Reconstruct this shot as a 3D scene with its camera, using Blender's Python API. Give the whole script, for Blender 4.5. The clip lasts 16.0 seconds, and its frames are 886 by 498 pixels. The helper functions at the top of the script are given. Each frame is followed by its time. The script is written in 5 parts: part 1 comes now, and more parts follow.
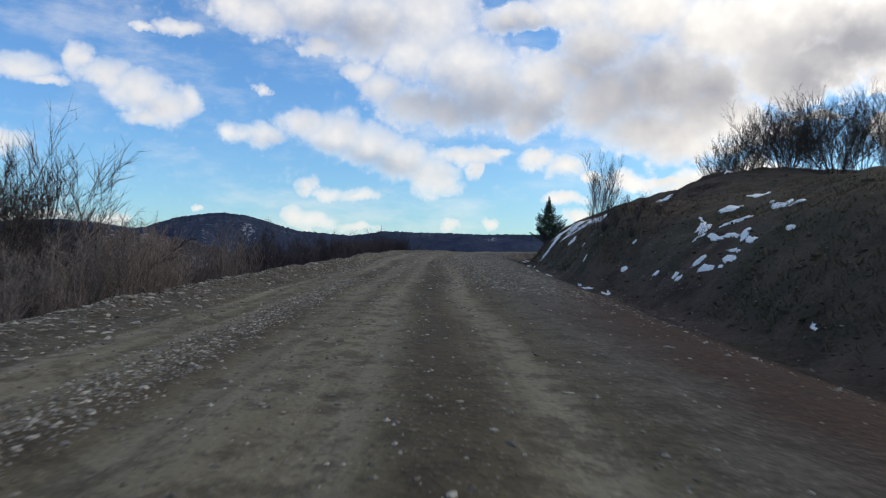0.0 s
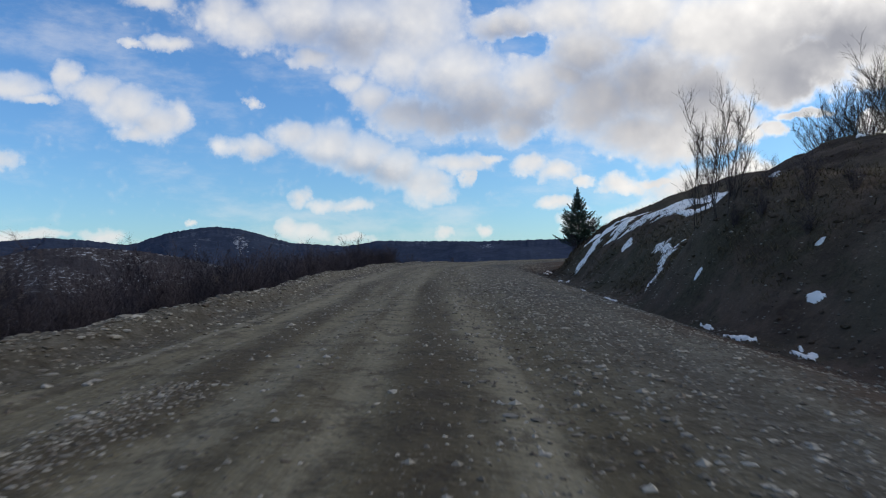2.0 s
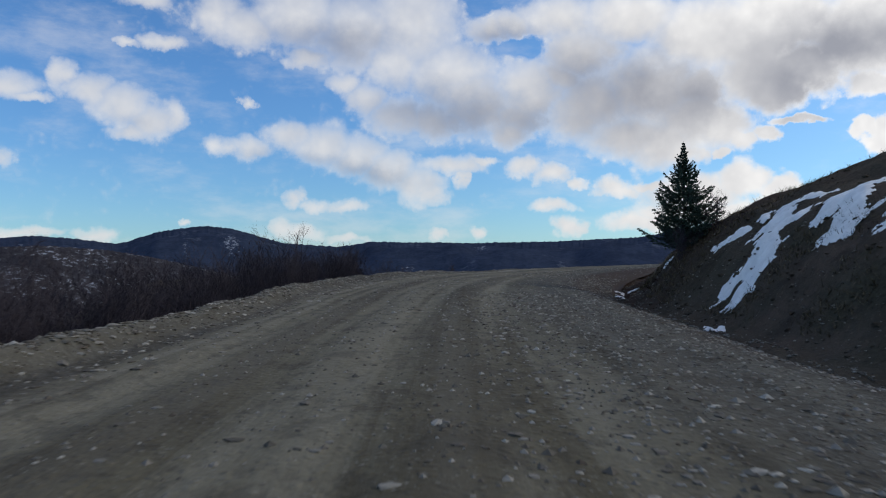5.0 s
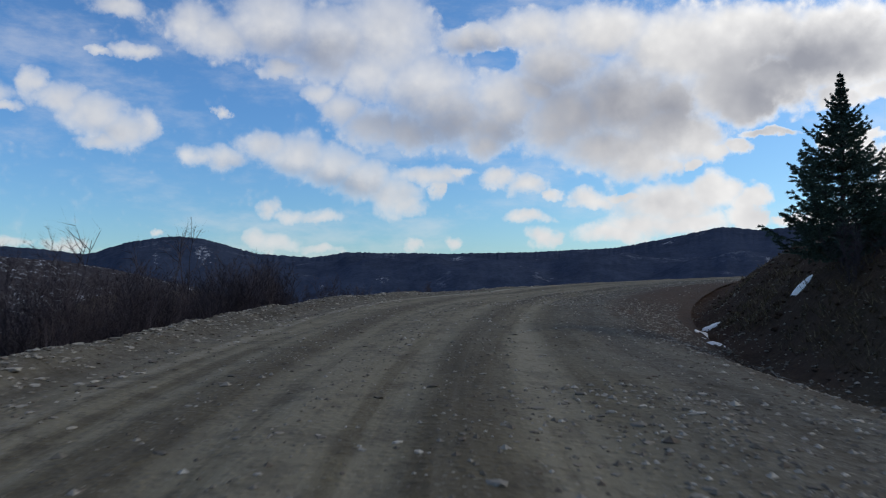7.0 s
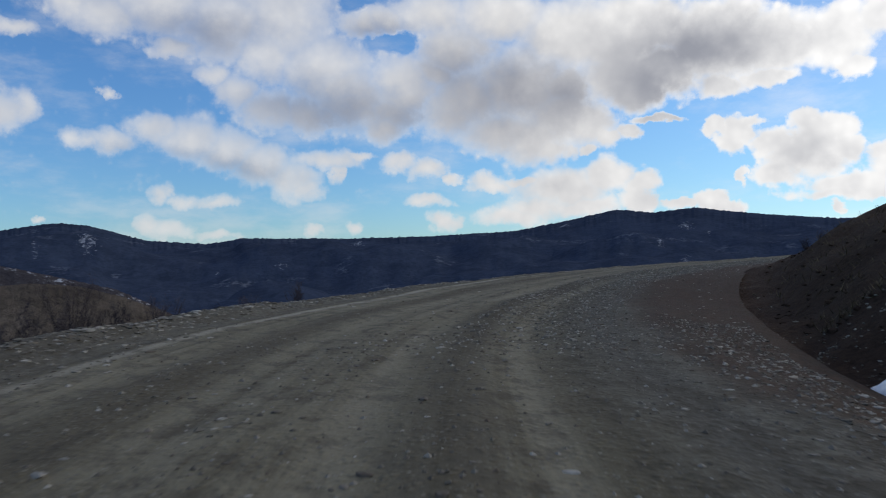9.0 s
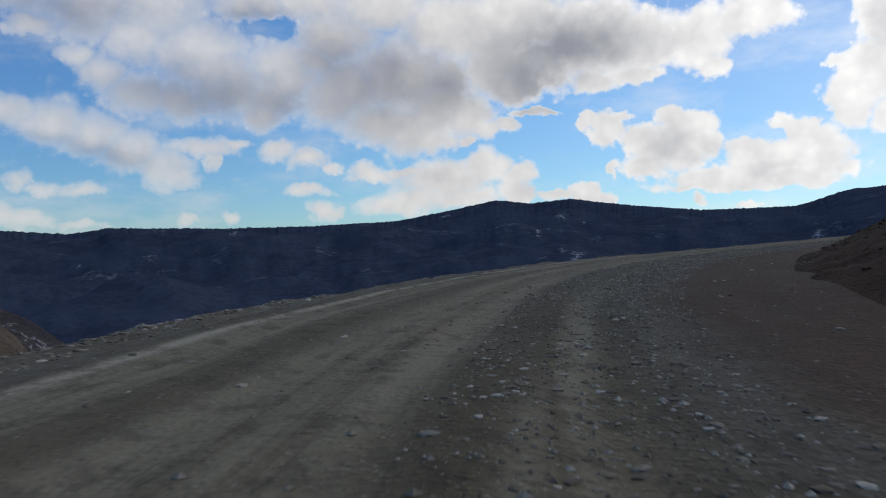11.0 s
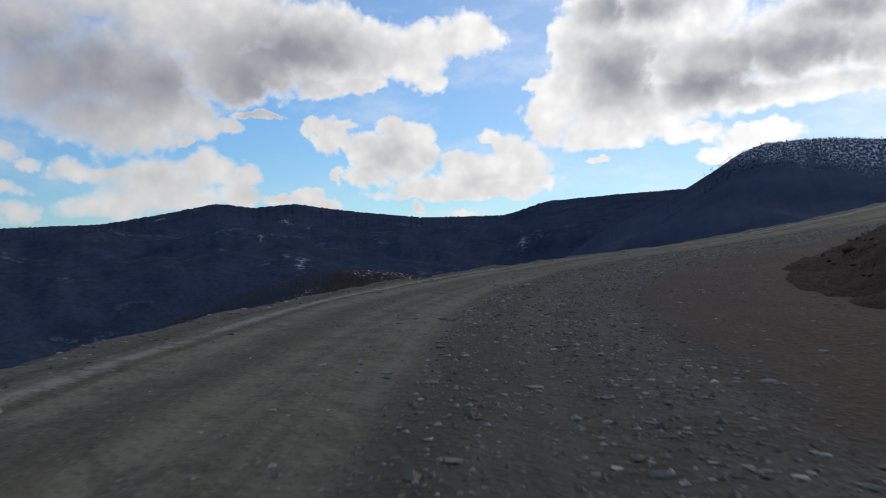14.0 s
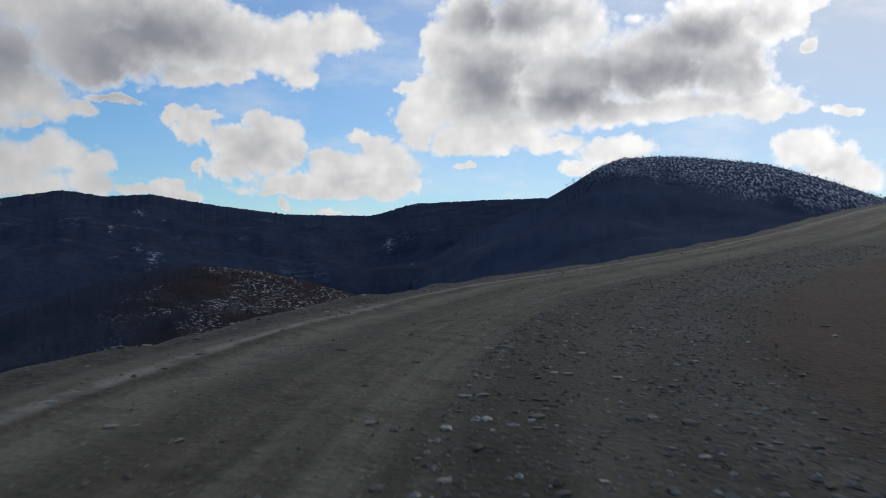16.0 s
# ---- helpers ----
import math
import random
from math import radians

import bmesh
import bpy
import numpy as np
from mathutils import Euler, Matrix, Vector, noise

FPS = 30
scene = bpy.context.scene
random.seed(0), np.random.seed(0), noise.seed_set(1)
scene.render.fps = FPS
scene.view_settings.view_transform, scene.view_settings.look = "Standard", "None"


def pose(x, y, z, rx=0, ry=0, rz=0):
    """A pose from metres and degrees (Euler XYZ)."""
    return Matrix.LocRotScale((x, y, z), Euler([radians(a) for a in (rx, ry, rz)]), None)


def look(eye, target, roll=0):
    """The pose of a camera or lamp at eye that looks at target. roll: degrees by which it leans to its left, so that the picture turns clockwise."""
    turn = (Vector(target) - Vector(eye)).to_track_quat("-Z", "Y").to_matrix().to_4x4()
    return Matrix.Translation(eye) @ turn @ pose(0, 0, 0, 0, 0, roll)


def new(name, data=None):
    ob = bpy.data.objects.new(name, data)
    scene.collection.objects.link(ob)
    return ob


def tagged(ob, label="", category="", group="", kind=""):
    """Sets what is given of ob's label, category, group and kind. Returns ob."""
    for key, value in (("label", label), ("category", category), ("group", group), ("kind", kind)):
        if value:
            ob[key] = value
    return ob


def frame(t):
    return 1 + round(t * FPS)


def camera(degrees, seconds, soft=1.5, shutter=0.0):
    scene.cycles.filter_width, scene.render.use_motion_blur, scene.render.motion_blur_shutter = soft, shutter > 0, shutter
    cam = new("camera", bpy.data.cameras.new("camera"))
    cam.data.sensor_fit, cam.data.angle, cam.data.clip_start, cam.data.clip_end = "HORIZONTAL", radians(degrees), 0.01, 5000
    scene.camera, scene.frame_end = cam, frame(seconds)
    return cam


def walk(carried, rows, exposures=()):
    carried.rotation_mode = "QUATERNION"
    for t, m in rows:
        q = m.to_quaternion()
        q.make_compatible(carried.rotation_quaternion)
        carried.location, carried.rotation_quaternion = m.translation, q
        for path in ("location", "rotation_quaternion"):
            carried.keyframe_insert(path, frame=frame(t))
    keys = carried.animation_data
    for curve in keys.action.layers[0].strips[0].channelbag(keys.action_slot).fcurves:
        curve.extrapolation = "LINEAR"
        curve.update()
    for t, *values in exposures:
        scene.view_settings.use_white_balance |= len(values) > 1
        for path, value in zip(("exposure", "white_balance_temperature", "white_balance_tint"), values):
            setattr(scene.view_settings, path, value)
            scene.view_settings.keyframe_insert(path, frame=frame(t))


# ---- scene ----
# ---- camera and walk ----
cam = camera(59.09, 16.0, soft=1.1, shutter=0.22)
PATH = [
    (0.0, pose(0.018, 0.009, 2.185, 90.61, -1.30, -0.01)),
    (0.5, pose(0.055, 4.116, 2.269, 90.40, -1.36, 1.13)),
    (1.0, pose(-0.074, 8.187, 2.368, 90.90, -1.00, 1.27)),
    (1.5, pose(-0.124, 12.346, 2.406, 91.26, -0.96, 2.26)),
    (2.0, pose(-0.160, 16.627, 2.578, 91.19, 0.38, -0.35)),
    (2.5, pose(-0.265, 20.781, 2.700, 92.40, -2.04, 0.46)),
    (3.0, pose(-0.282, 24.938, 2.841, 91.79, -1.04, 0.26)),
    (3.5, pose(-0.259, 29.051, 2.909, 92.02, -0.99, 0.26)),
    (6.0, pose(0.037, 47.918, 3.353, 90.85, 0.94, -2.58)),
    (6.5, pose(0.107, 51.109, 3.437, 90.84, 1.09, -3.56)),
    (7.0, pose(0.207, 54.233, 3.505, 92.09, -0.08, -2.62)),
    (7.5, pose(0.384, 57.511, 3.619, 90.10, 0.83, -5.33)),
    (8.0, pose(0.654, 60.855, 3.702, 90.73, 0.73, -6.02)),
    (10.5, pose(3.599, 77.964, 3.991, 90.33, 0.98, -17.08)),
    (11.0, pose(4.640, 81.139, 4.016, 90.06, 0.94, -18.53)),
    (11.5, pose(5.887, 84.362, 4.041, 90.24, 1.32, -22.60)),
    (12.0, pose(7.278, 87.486, 4.124, 89.52, 1.13, -25.84)),
    (12.5, pose(8.790, 90.462, 4.196, 88.66, 1.00, -28.16)),
    (13.0, pose(10.444, 93.373, 4.282, 90.85, 0.67, -33.03)),
    (13.5, pose(12.260, 96.199, 4.360, 90.89, 1.96, -36.17)),
    (14.0, pose(14.259, 98.923, 4.406, 90.16, 0.89, -38.53)),
    (14.5, pose(16.389, 101.510, 4.466, 90.89, -0.71, -39.69)),
    (15.0, pose(18.573, 104.067, 4.560, 90.21, -1.11, -43.66)),
    (15.5, pose(20.867, 106.539, 4.654, 90.94, -1.08, -46.74)),
    (16.0, pose(23.239, 108.942, 4.745, 90.26, -1.20, -48.37))
]
walk(cam, PATH, exposures=[(0.0, 0.22, 6900, 10), (1.0, 0.14, 6780, 10), (2.0, 0.05, 6700, 10), (3.0, 0.0, 6600, 10), (6.0, -0.12, 6500, 10), (8.0, -0.15, 6500, 10), (10.5, -0.25, 6500, 10), (12.0, -0.33, 6500, 10), (15.0, -0.34, 6500, 10), (16.0, -0.54, 6500, 10)])

# ---- sky, clouds and sun ----
SUN_AZ, SUN_EL = -82.0, 33.0          # degrees; azimuth to the left of +y


class Nodes:
    """Short calls for building a node tree."""

    def __init__(self, tree):
        self.t = tree
        tree.nodes.clear()

    def add(self, kind, **props):
        n = self.t.nodes.new(kind)
        for k, v in props.items():
            if k == "op":
                n.operation = v
            elif k == "blend":
                n.blend_type = v
            elif k == "dtype":
                n.data_type = v
        return n

    def put(self, socket, v):
        if isinstance(v, bpy.types.NodeSocket):
            self.t.links.new(v, socket)
        elif v is not None:
            socket.default_value = v

    def math(self, op, a, b=None, c=None, clamp=False):
        n = self.add("ShaderNodeMath", op=op)
        n.use_clamp = clamp
        for s, v in zip(n.inputs, (a, b, c)):
            self.put(s, v)
        return n.outputs[0]

    def vmath(self, op, a, b=None):
        n = self.add("ShaderNodeVectorMath", op=op)
        self.put(n.inputs[0], a)
        self.put(n.inputs[1], b)
        return n.outputs["Value"] if op in ("LENGTH", "DOT_PRODUCT") else n.outputs["Vector"]

    def noise(self, vec, scale, detail=4.0, rough=0.55, lac=2.0):
        n = self.add("ShaderNodeTexNoise")
        self.put(n.inputs["Vector"], vec)
        n.inputs["Scale"].default_value, n.inputs["Detail"].default_value = scale, detail
        n.inputs["Roughness"].default_value, n.inputs["Lacunarity"].default_value = rough, lac
        return n.outputs["Fac"]

    def voronoi(self, vec, scale, out="Distance", feature="F1"):
        n = self.add("ShaderNodeTexVoronoi")
        n.feature = feature
        self.put(n.inputs["Vector"], vec)
        n.inputs["Scale"].default_value = scale
        return n.outputs[out]

    def ramp(self, v, lo, hi, a=0.0, b=1.0):
        n = self.add("ShaderNodeMapRange")
        n.interpolation_type = "SMOOTHSTEP"
        self.put(n.inputs["Value"], v)
        for k, x in zip(("From Min", "From Max", "To Min", "To Max"), (lo, hi, a, b)):
            self.put(n.inputs[k], x)
        return n.outputs["Result"]

    def mix(self, f, a, b, blend="MIX"):
        n = self.add("ShaderNodeMix", dtype="RGBA", blend=blend)
        self.put(n.inputs[0], f)
        for s, v in ((n.inputs[6], a), (n.inputs[7], b)):
            self.put(s, (*v, 1) if isinstance(v, tuple) else v)
        return n.outputs[2]

    def scaled(self, vec, s):
        n = self.add("ShaderNodeMapping")
        self.put(n.inputs["Vector"], vec)
        n.inputs["Scale"].default_value = s
        return n.outputs["Vector"]


# clouds: azimuth, height, half width and half height of their lobes, in degrees
GREAT = [(15.4, 17.1, 2.0, 1.6), (13.5, 16.5, 2.5, 1.6), (9.9, 17.6, 3.7, 2.5), (9.4, 14.7, 1.8, 0.9), (5.7, 16.6, 3.7, 2.9), (1.6, 17.2, 4.1, 3.7), (2.4, 14.4, 2.5, 2.0), (6.5, 13.1, 1.4, 0.9), (4.8, 12.0, 1.8, 1.3), (2.3, 10.8, 2.5, 1.6), (-0.2, 10.7, 2.9, 1.6), (-1.4, 13.7, 3.7, 2.9), (-3.5, 11.3, 3.7, 2.3), (-5.6, 9.7, 2.0, 1.2), (-6.8, 12.9, 2.9, 2.5), (-9.2, 17.5, 3.7, 1.6), (-5.9, 17.4, 1.8, 1.0), (-4.4, 17.2, 2.0, 1.2)]
CORE = [(-10.8, 15.2, 3.7, 2.5), (-11.7, 11.6, 4.5, 3.3), (-15.6, 12.3, 4.5, 3.7), (-14.5, 9.2, 4.1, 1.8), (-18.3, 10.2, 3.3, 2.5), (-20.5, 9.8, 2.5, 1.8), (-17.9, 7.9, 2.0, 0.8), (-14.4, 17.3, 4.5, 2.0), (-19.4, 15.8, 4.9, 2.9), (-23.7, 16.2, 4.9, 2.5), (-23.0, 13.0, 4.1, 2.0), (-25.7, 13.1, 3.3, 1.8)]
BEYOND = [(-16.8, 8.7, 3.3, 2.0), (-20.1, 9.9, 2.5, 2.0), (-21.7, 8.8, 1.2, 0.9), (-20.1, 7.9, 0.7, 0.4), (-24.3, 11.8, 2.5, 1.6), (-25.9, 13.0, 3.3, 2.0), (-22.7, 14.9, 4.1, 2.5), (-29.3, 14.8, 4.5, 3.3), (-29.6, 11.7, 1.8, 0.9), (-33.0, 14.3, 4.1, 2.3), (-32.5, 12.0, 2.0, 0.7), (-37.0, 14.1, 2.5, 2.3), (-37.7, 12.1, 1.4, 0.8), (-40.5, 15.3, 2.9, 1.6)]
MIDDLE = [(15.0, 8.4, 1.4, 0.7), (12.9, 8.3, 1.8, 0.8), (10.5, 9.3, 1.6, 1.1), (8.0, 8.8, 2.7, 1.6), (5.5, 7.9, 2.5, 1.6), (3.0, 7.1, 2.5, 1.6), (0.9, 6.0, 2.0, 1.6), (0.1, 5.3, 1.3, 1.0), (-1.5, 7.4, 2.5, 0.7), (-3.6, 7.6, 1.4, 0.3), (-2.1, 6.5, 0.4, 0.7)]
LEFT = [(25.3, 12.6, 1.0, 0.9), (23.5, 11.7, 1.8, 1.1), (21.5, 10.9, 2.3, 1.4), (19.8, 9.9, 2.0, 1.2), (18.3, 10.2, 1.1, 1.2), (21.1, 9.2, 1.6, 0.6)]
WISPS = [(28.6, 11.4, 2.3, 1.0), (26.9, 10.8, 1.6, 0.4), (18.9, 15.3, 1.4, 0.5), (21.1, 15.1, 1.0, 0.3), (20.1, 17.9, 2.0, 0.6), (13.3, 11.7, 0.45, 0.35), (29.6, 7.0, 1.3, 0.8), (9.8, 4.7, 0.9, 0.8), (8.3, 4.2, 1.0, 0.6), (6.3, 4.3, 1.8, 0.5), (-6.9, 7.3, 1.3, 0.7), (-8.9, 6.7, 1.6, 0.8), (-10.5, 6.0, 0.9, 0.4), (-9.0, 4.4, 1.4, 0.5)]
LOW = [(29.2, 2.1, 2.9, 0.5), (27.3, 2.2, 2.5, 0.4), (23.2, 2.1, 1.4, 0.5), (17.2, 3.0, 0.5, 0.2), (11.1, 2.8, 1.2, 0.7), (9.5, 2.5, 2.0, 0.7), (6.2, 2.1, 1.6, 0.4), (-0.4, 2.2, 1.1, 0.6), (-3.7, 2.5, 0.9, 0.5), (-10.0, 2.9, 1.1, 0.7)]
NOTCH = [(-13.2, 5.8, 1.4, 0.6), (-15.6, 5.8, 1.4, 0.4), (-19.2, 5.4, 2.5, 1.2), (-22.1, 6.2, 1.6, 1.1), (-24.1, 5.4, 1.2, 1.0), (-24.7, 4.1, 1.2, 0.8), (-16.7, 3.8, 2.9, 0.9), (-14.3, 3.4, 1.4, 0.7), (-20.0, 3.8, 3.3, 0.9), (-27.0, 3.9, 1.0, 0.4), (-29.1, 4.0, 1.2, 0.6), (-30.5, 3.4, 0.8, 0.4)]
TOWER = [(-29.2, 9.1, 0.7, 0.7), (-30.0, 8.3, 1.0, 1.1), (-31.4, 9.1, 1.1, 0.5), (-34.9, 8.9, 1.6, 1.1), (-36.9, 8.4, 1.6, 1.2), (-34.9, 7.1, 2.7, 1.6), (-37.2, 6.8, 1.4, 1.0), (-33.2, 5.6, 1.8, 1.0), (-40.0, 6.3, 2.0, 1.0), (-42.0, 8.2, 1.1, 0.7), (-43.3, 7.7, 1.1, 0.9), (-44.2, 6.7, 2.0, 1.2), (-42.7, 5.8, 2.5, 1.2), (-46.0, 5.0, 1.1, 0.6), (-38.0, 4.8, 3.7, 0.7), (-42.6, 4.4, 3.3, 0.7), (-30.9, 5.6, 0.3, 0.8), (-25.5, 9.8, 2.0, 0.3), (-23.4, 9.1, 1.2, 0.5), (-36.6, 3.2, 0.5, 0.5), (-40.3, 2.8, 0.9, 0.3)]
RIGHT = [(-46.0, 9.2, 1.8, 2.0), (-45.5, 11.8, 1.0, 0.4), (-47.2, 10.8, 2.0, 2.5), (-48.0, 14.4, 1.6, 2.5), (-49.6, 16.4, 2.5, 2.5), (-51.3, 12.9, 3.7, 3.3), (-50.1, 8.4, 2.9, 1.2), (-53.8, 8.9, 2.9, 1.4), (-56.3, 7.9, 2.0, 0.7), (-55.3, 16.3, 4.9, 3.3), (-57.4, 12.8, 4.9, 2.5), (-60.2, 10.2, 2.9, 1.0), (-63.3, 13.4, 4.9, 2.9), (-64.8, 10.2, 3.3, 0.6)]
RIGHT_END = [(-67.0, 15.4, 4.1, 2.9), (-68.5, 12.7, 2.9, 2.0), (-70.3, 10.7, 2.9, 0.9), (-72.3, 10.1, 1.4, 0.5), (-71.3, 16.1, 2.0, 2.0), (-73.0, 16.8, 1.4, 0.8), (-59.9, 7.8, 2.0, 0.7), (-61.8, 7.8, 2.0, 0.8), (-57.9, 6.4, 1.2, 0.5), (-73.0, 7.5, 2.0, 1.2), (-74.7, 6.5, 1.6, 1.1), (-76.0, 5.4, 1.6, 1.2), (-49.4, 6.2, 0.7, 0.3), (-73.3, 14.1, 0.6, 0.5), (-75.3, 9.9, 1.0, 0.4)]
FILL = [(-6.3, 10.9, 2.8, 1.6), (-3.0, 12.6, 2.8, 1.9), (-18.6, 12.3, 2.4, 1.9), (-9.2, 13.6, 2.2, 1.6), (-7.2, 11.9, 2.5, 1.8), (-10.9, 10.5, 2.5, 1.6), (-4.4, 10.7, 2.5, 1.0), (-30.6, 8.7, 1.5, 1.0), (-32.7, 7.7, 1.4, 1.0), (-35.4, 7.3, 2.3, 2.2), (-40.3, 5.4, 2.5, 1.4), (-44.3, 6.0, 2.3, 1.9), (-39.1, 4.2, 5.4, 0.5), (-13.6, 5.5, 1.8, 0.6), (-18.5, 5.2, 3.9, 1.6), (-21.8, 6.0, 2.0, 1.4), (-24.1, 4.3, 1.4, 1.0), (-15.0, 3.2, 3.2, 0.8),
        (-29.8, 3.6, 1.6, 0.6), (-27.2, 3.8, 1.8, 0.4), (-50.9, 10.6, 3.9, 2.8), (-50.1, 7.8, 3.2, 0.9), (-57.0, 10.6, 4.2, 1.8), (-64.9, 10.5, 5.6, 1.0), (-60.3, 7.3, 2.8, 0.8), (-70.8, 10.4, 2.1, 1.2), (-68.6, 14.0, 2.5, 3.1), (-48.7, 13.7, 2.1, 2.1)]
GAPS = [(-6.9, 15.8, 1.2, 0.6), (-3.7, 19.2, 1.2, 0.9)]
CLOUDS = (GREAT, CORE, BEYOND, MIDDLE, LEFT, WISPS, LOW, NOTCH, TOWER, RIGHT, RIGHT_END, FILL)
# their heavy, shaded parts
HEAVY_1 = [(-13.7, 11.9, 4.6, 3.3), (-10.6, 13.4, 2.4, 2.2), (-2.3, 11.0, 4.6, 1.5), (-7.2, 10.6, 2.6, 1.5), (0.6, 11.4, 3.2, 1.3), (-5.3, 16.3, 2.0, 0.9), (9.8, 7.2, 3.2, 0.7), (5.2, 6.5, 2.6, 0.7), (7.4, 16.0, 3.3, 1.0)]
HEAVY_2 = [(-24.5, 12.2, 3.2, 2.3), (-27.0, 14.3, 5.6, 1.7), (-18.6, 11.6, 2.4, 1.5)]
HEAVY_3 = [(-52.0, 12.2, 3.2, 2.0), (-62.9, 12.9, 6.6, 1.6), (-57.6, 11.2, 3.4, 1.3), (-52.6, 16.8, 3.8, 1.1), (-65.4, 15.4, 4.2, 1.1)]
GREYISH = [(-34.6, 6.6, 2.0, 1.3), (-17.4, 5.3, 2.4, 0.9), (-41.6, 5.2, 2.2, 0.6), (-74.4, 6.2, 1.6, 0.7), (20.8, 9.8, 2.4, 0.7)]
HEAVY = HEAVY_1 + HEAVY_2 + HEAVY_3


def make_world():
    world = bpy.data.worlds.new("sky")
    scene.world = world
    world.use_nodes = True
    N = Nodes(world.node_tree)
    sky = N.add("ShaderNodeTexSky")
    sky.sky_type, sky.sun_disc = "NISHITA", False
    sky.sun_elevation, sky.sun_rotation = radians(SUN_EL), radians(-SUN_AZ)
    sky.altitude, sky.air_density, sky.dust_density, sky.ozone_density = 1200, 1.0, 0.6, 1.6
    d = N.vmath("NORMALIZE", N.add("ShaderNodeTexCoord").outputs["Generated"])
    xyz = N.add("ShaderNodeSeparateXYZ")
    N.put(xyz.inputs[0], d)
    deg = 180 / math.pi
    az = N.math("MULTIPLY", N.math("ARCTAN2", N.math("MULTIPLY", xyz.outputs[0], -1.0), xyz.outputs[1]), deg)
    el = N.math("MULTIPLY", N.math("ARCSINE", xyz.outputs[2]), deg)
    # ragged edges: the directions are shaken by noise at several sizes
    sun = Vector((-math.sin(radians(SUN_AZ)) * math.cos(radians(SUN_EL)), math.cos(radians(SUN_AZ)) * math.cos(radians(SUN_EL)), math.sin(radians(SUN_EL))))
    big, wide, mid = N.noise(d, 9.0, 3), N.noise(N.vmath("ADD", d, (7.3, 2.2, 4.1)), 15.0, 3), N.noise(d, 34.0, 6, 0.6)
    fine = N.noise(d, 62.0, 6, 0.65)
    other = N.noise(N.vmath("ADD", d, (3.1, 1.7, 5.2)), 22.0, 6, 0.62)
    wob = N.add("ShaderNodeCombineXYZ")
    N.put(wob.inputs[0], N.math("ADD", az, N.math("MULTIPLY_ADD", N.math("ADD", mid, wide), 2.6, -2.6)))
    N.put(wob.inputs[1], N.math("ADD", el, N.math("MULTIPLY_ADD", other, 1.9, -0.95)))

    def lobe(vec, a, e, ra, re):
        m = N.add("ShaderNodeMapping")
        m.vector_type = "TEXTURE"
        N.put(m.inputs["Vector"], vec)
        m.inputs["Location"].default_value = (a, e, 0)
        m.inputs["Scale"].default_value = (ra, re, 1)
        g = N.add("ShaderNodeTexGradient")
        g.gradient_type = "SPHERICAL"
        N.put(g.inputs[0], m.outputs[0])
        return g.outputs["Fac"]

    shape, heavy = 0.0, 0.0
    for cloud in CLOUDS:
        for a, e, ra, re in cloud:
            shape = N.math("SMOOTH_MAX", lobe(wob.outputs[0], a, e, ra * 1.5, re * 1.5), shape, 0.10)
    for a, e, ra, re in GAPS:
        shape = N.math("SUBTRACT", shape, N.math("MULTIPLY", lobe(wob.outputs[0], a, e, ra * 1.6, re * 1.6), 0.66))
    for a, e, ra, re in HEAVY:
        heavy = N.math("SMOOTH_MAX", lobe(wob.outputs[0], a, e, ra * 2.5, re * 2.5), heavy, 0.3)
    for a, e, ra, re in GREYISH:
        heavy = N.math("SMOOTH_MAX", N.math("MULTIPLY", lobe(wob.outputs[0], a, e, ra * 2.2, re * 2.2), 0.45), heavy, 0.3)
    # scattered clouds over the rest of the sky, by the same noise
    rest = N.math("MULTIPLY", N.ramp(N.noise(N.scaled(d, (1, 1, 2.2)), 3.2, 4), 0.50, 0.72),
                  N.math("MAXIMUM", N.ramp(N.math("ABSOLUTE", N.math("ADD", az, 22.0)), 54, 64), N.ramp(el, 19, 25)))
    shape = N.math("ADD", shape, rest)
    shape = N.math("MULTIPLY", shape, N.math("SUBTRACT", 2.0, shape))
    # rounded puffs, large and small, on their outlines
    puff, small = N.voronoi(d, 40.0, feature="SMOOTH_F1"), N.voronoi(d, 105.0, feature="SMOOTH_F1")
    ragged = N.math("ADD", N.math("MULTIPLY_ADD", puff, -0.40, 0.17), N.math("MULTIPLY_ADD", small, -0.34, 0.14))
    ragged = N.math("ADD", ragged, N.math("MULTIPLY_ADD", fine, 0.70, -0.35))
    body = N.math("ADD", shape, N.math("MULTIPLY", ragged, N.ramp(shape, 0.50, 0.80, 1.0, 0.15)))
    # frayed and thin away from the sun, crisp towards it
    away = N.ramp(az, -34, 8)
    frayed = N.math("ADD", body, N.math("MULTIPLY", N.math("MULTIPLY", away, N.ramp(shape, 0.55, 0.85, 1.0, 0.2)), N.math("MULTIPLY_ADD", other, 0.9, -0.45)))
    mask = N.ramp(frayed, N.math("MULTIPLY_ADD", away, -0.22, 0.40), N.math("MULTIPLY_ADD", away, 0.50, 0.80))
    thin = N.ramp(N.noise(N.scaled(d, (1, 1, 2.6)), 6.5, 7, 0.62), 0.46, 0.74, 0.0, 0.34)
    mask = N.math("MAXIMUM", mask, thin)
    thick = N.ramp(shape, 0.48, 1.0)
    # relief of the billows: what faces the sun is lighter than what turns away from it
    toward = N.vmath("ADD", d, tuple(sun * 0.026))
    relief = N.math("ADD", N.math("SUBTRACT", N.noise(toward, 9.0, 2, 0.45), N.noise(d, 9.0, 2, 0.45)),
                    N.math("MULTIPLY", N.math("SUBTRACT", N.noise(toward, 30.0, 3, 0.5), N.noise(d, 30.0, 3, 0.5)), 0.30))
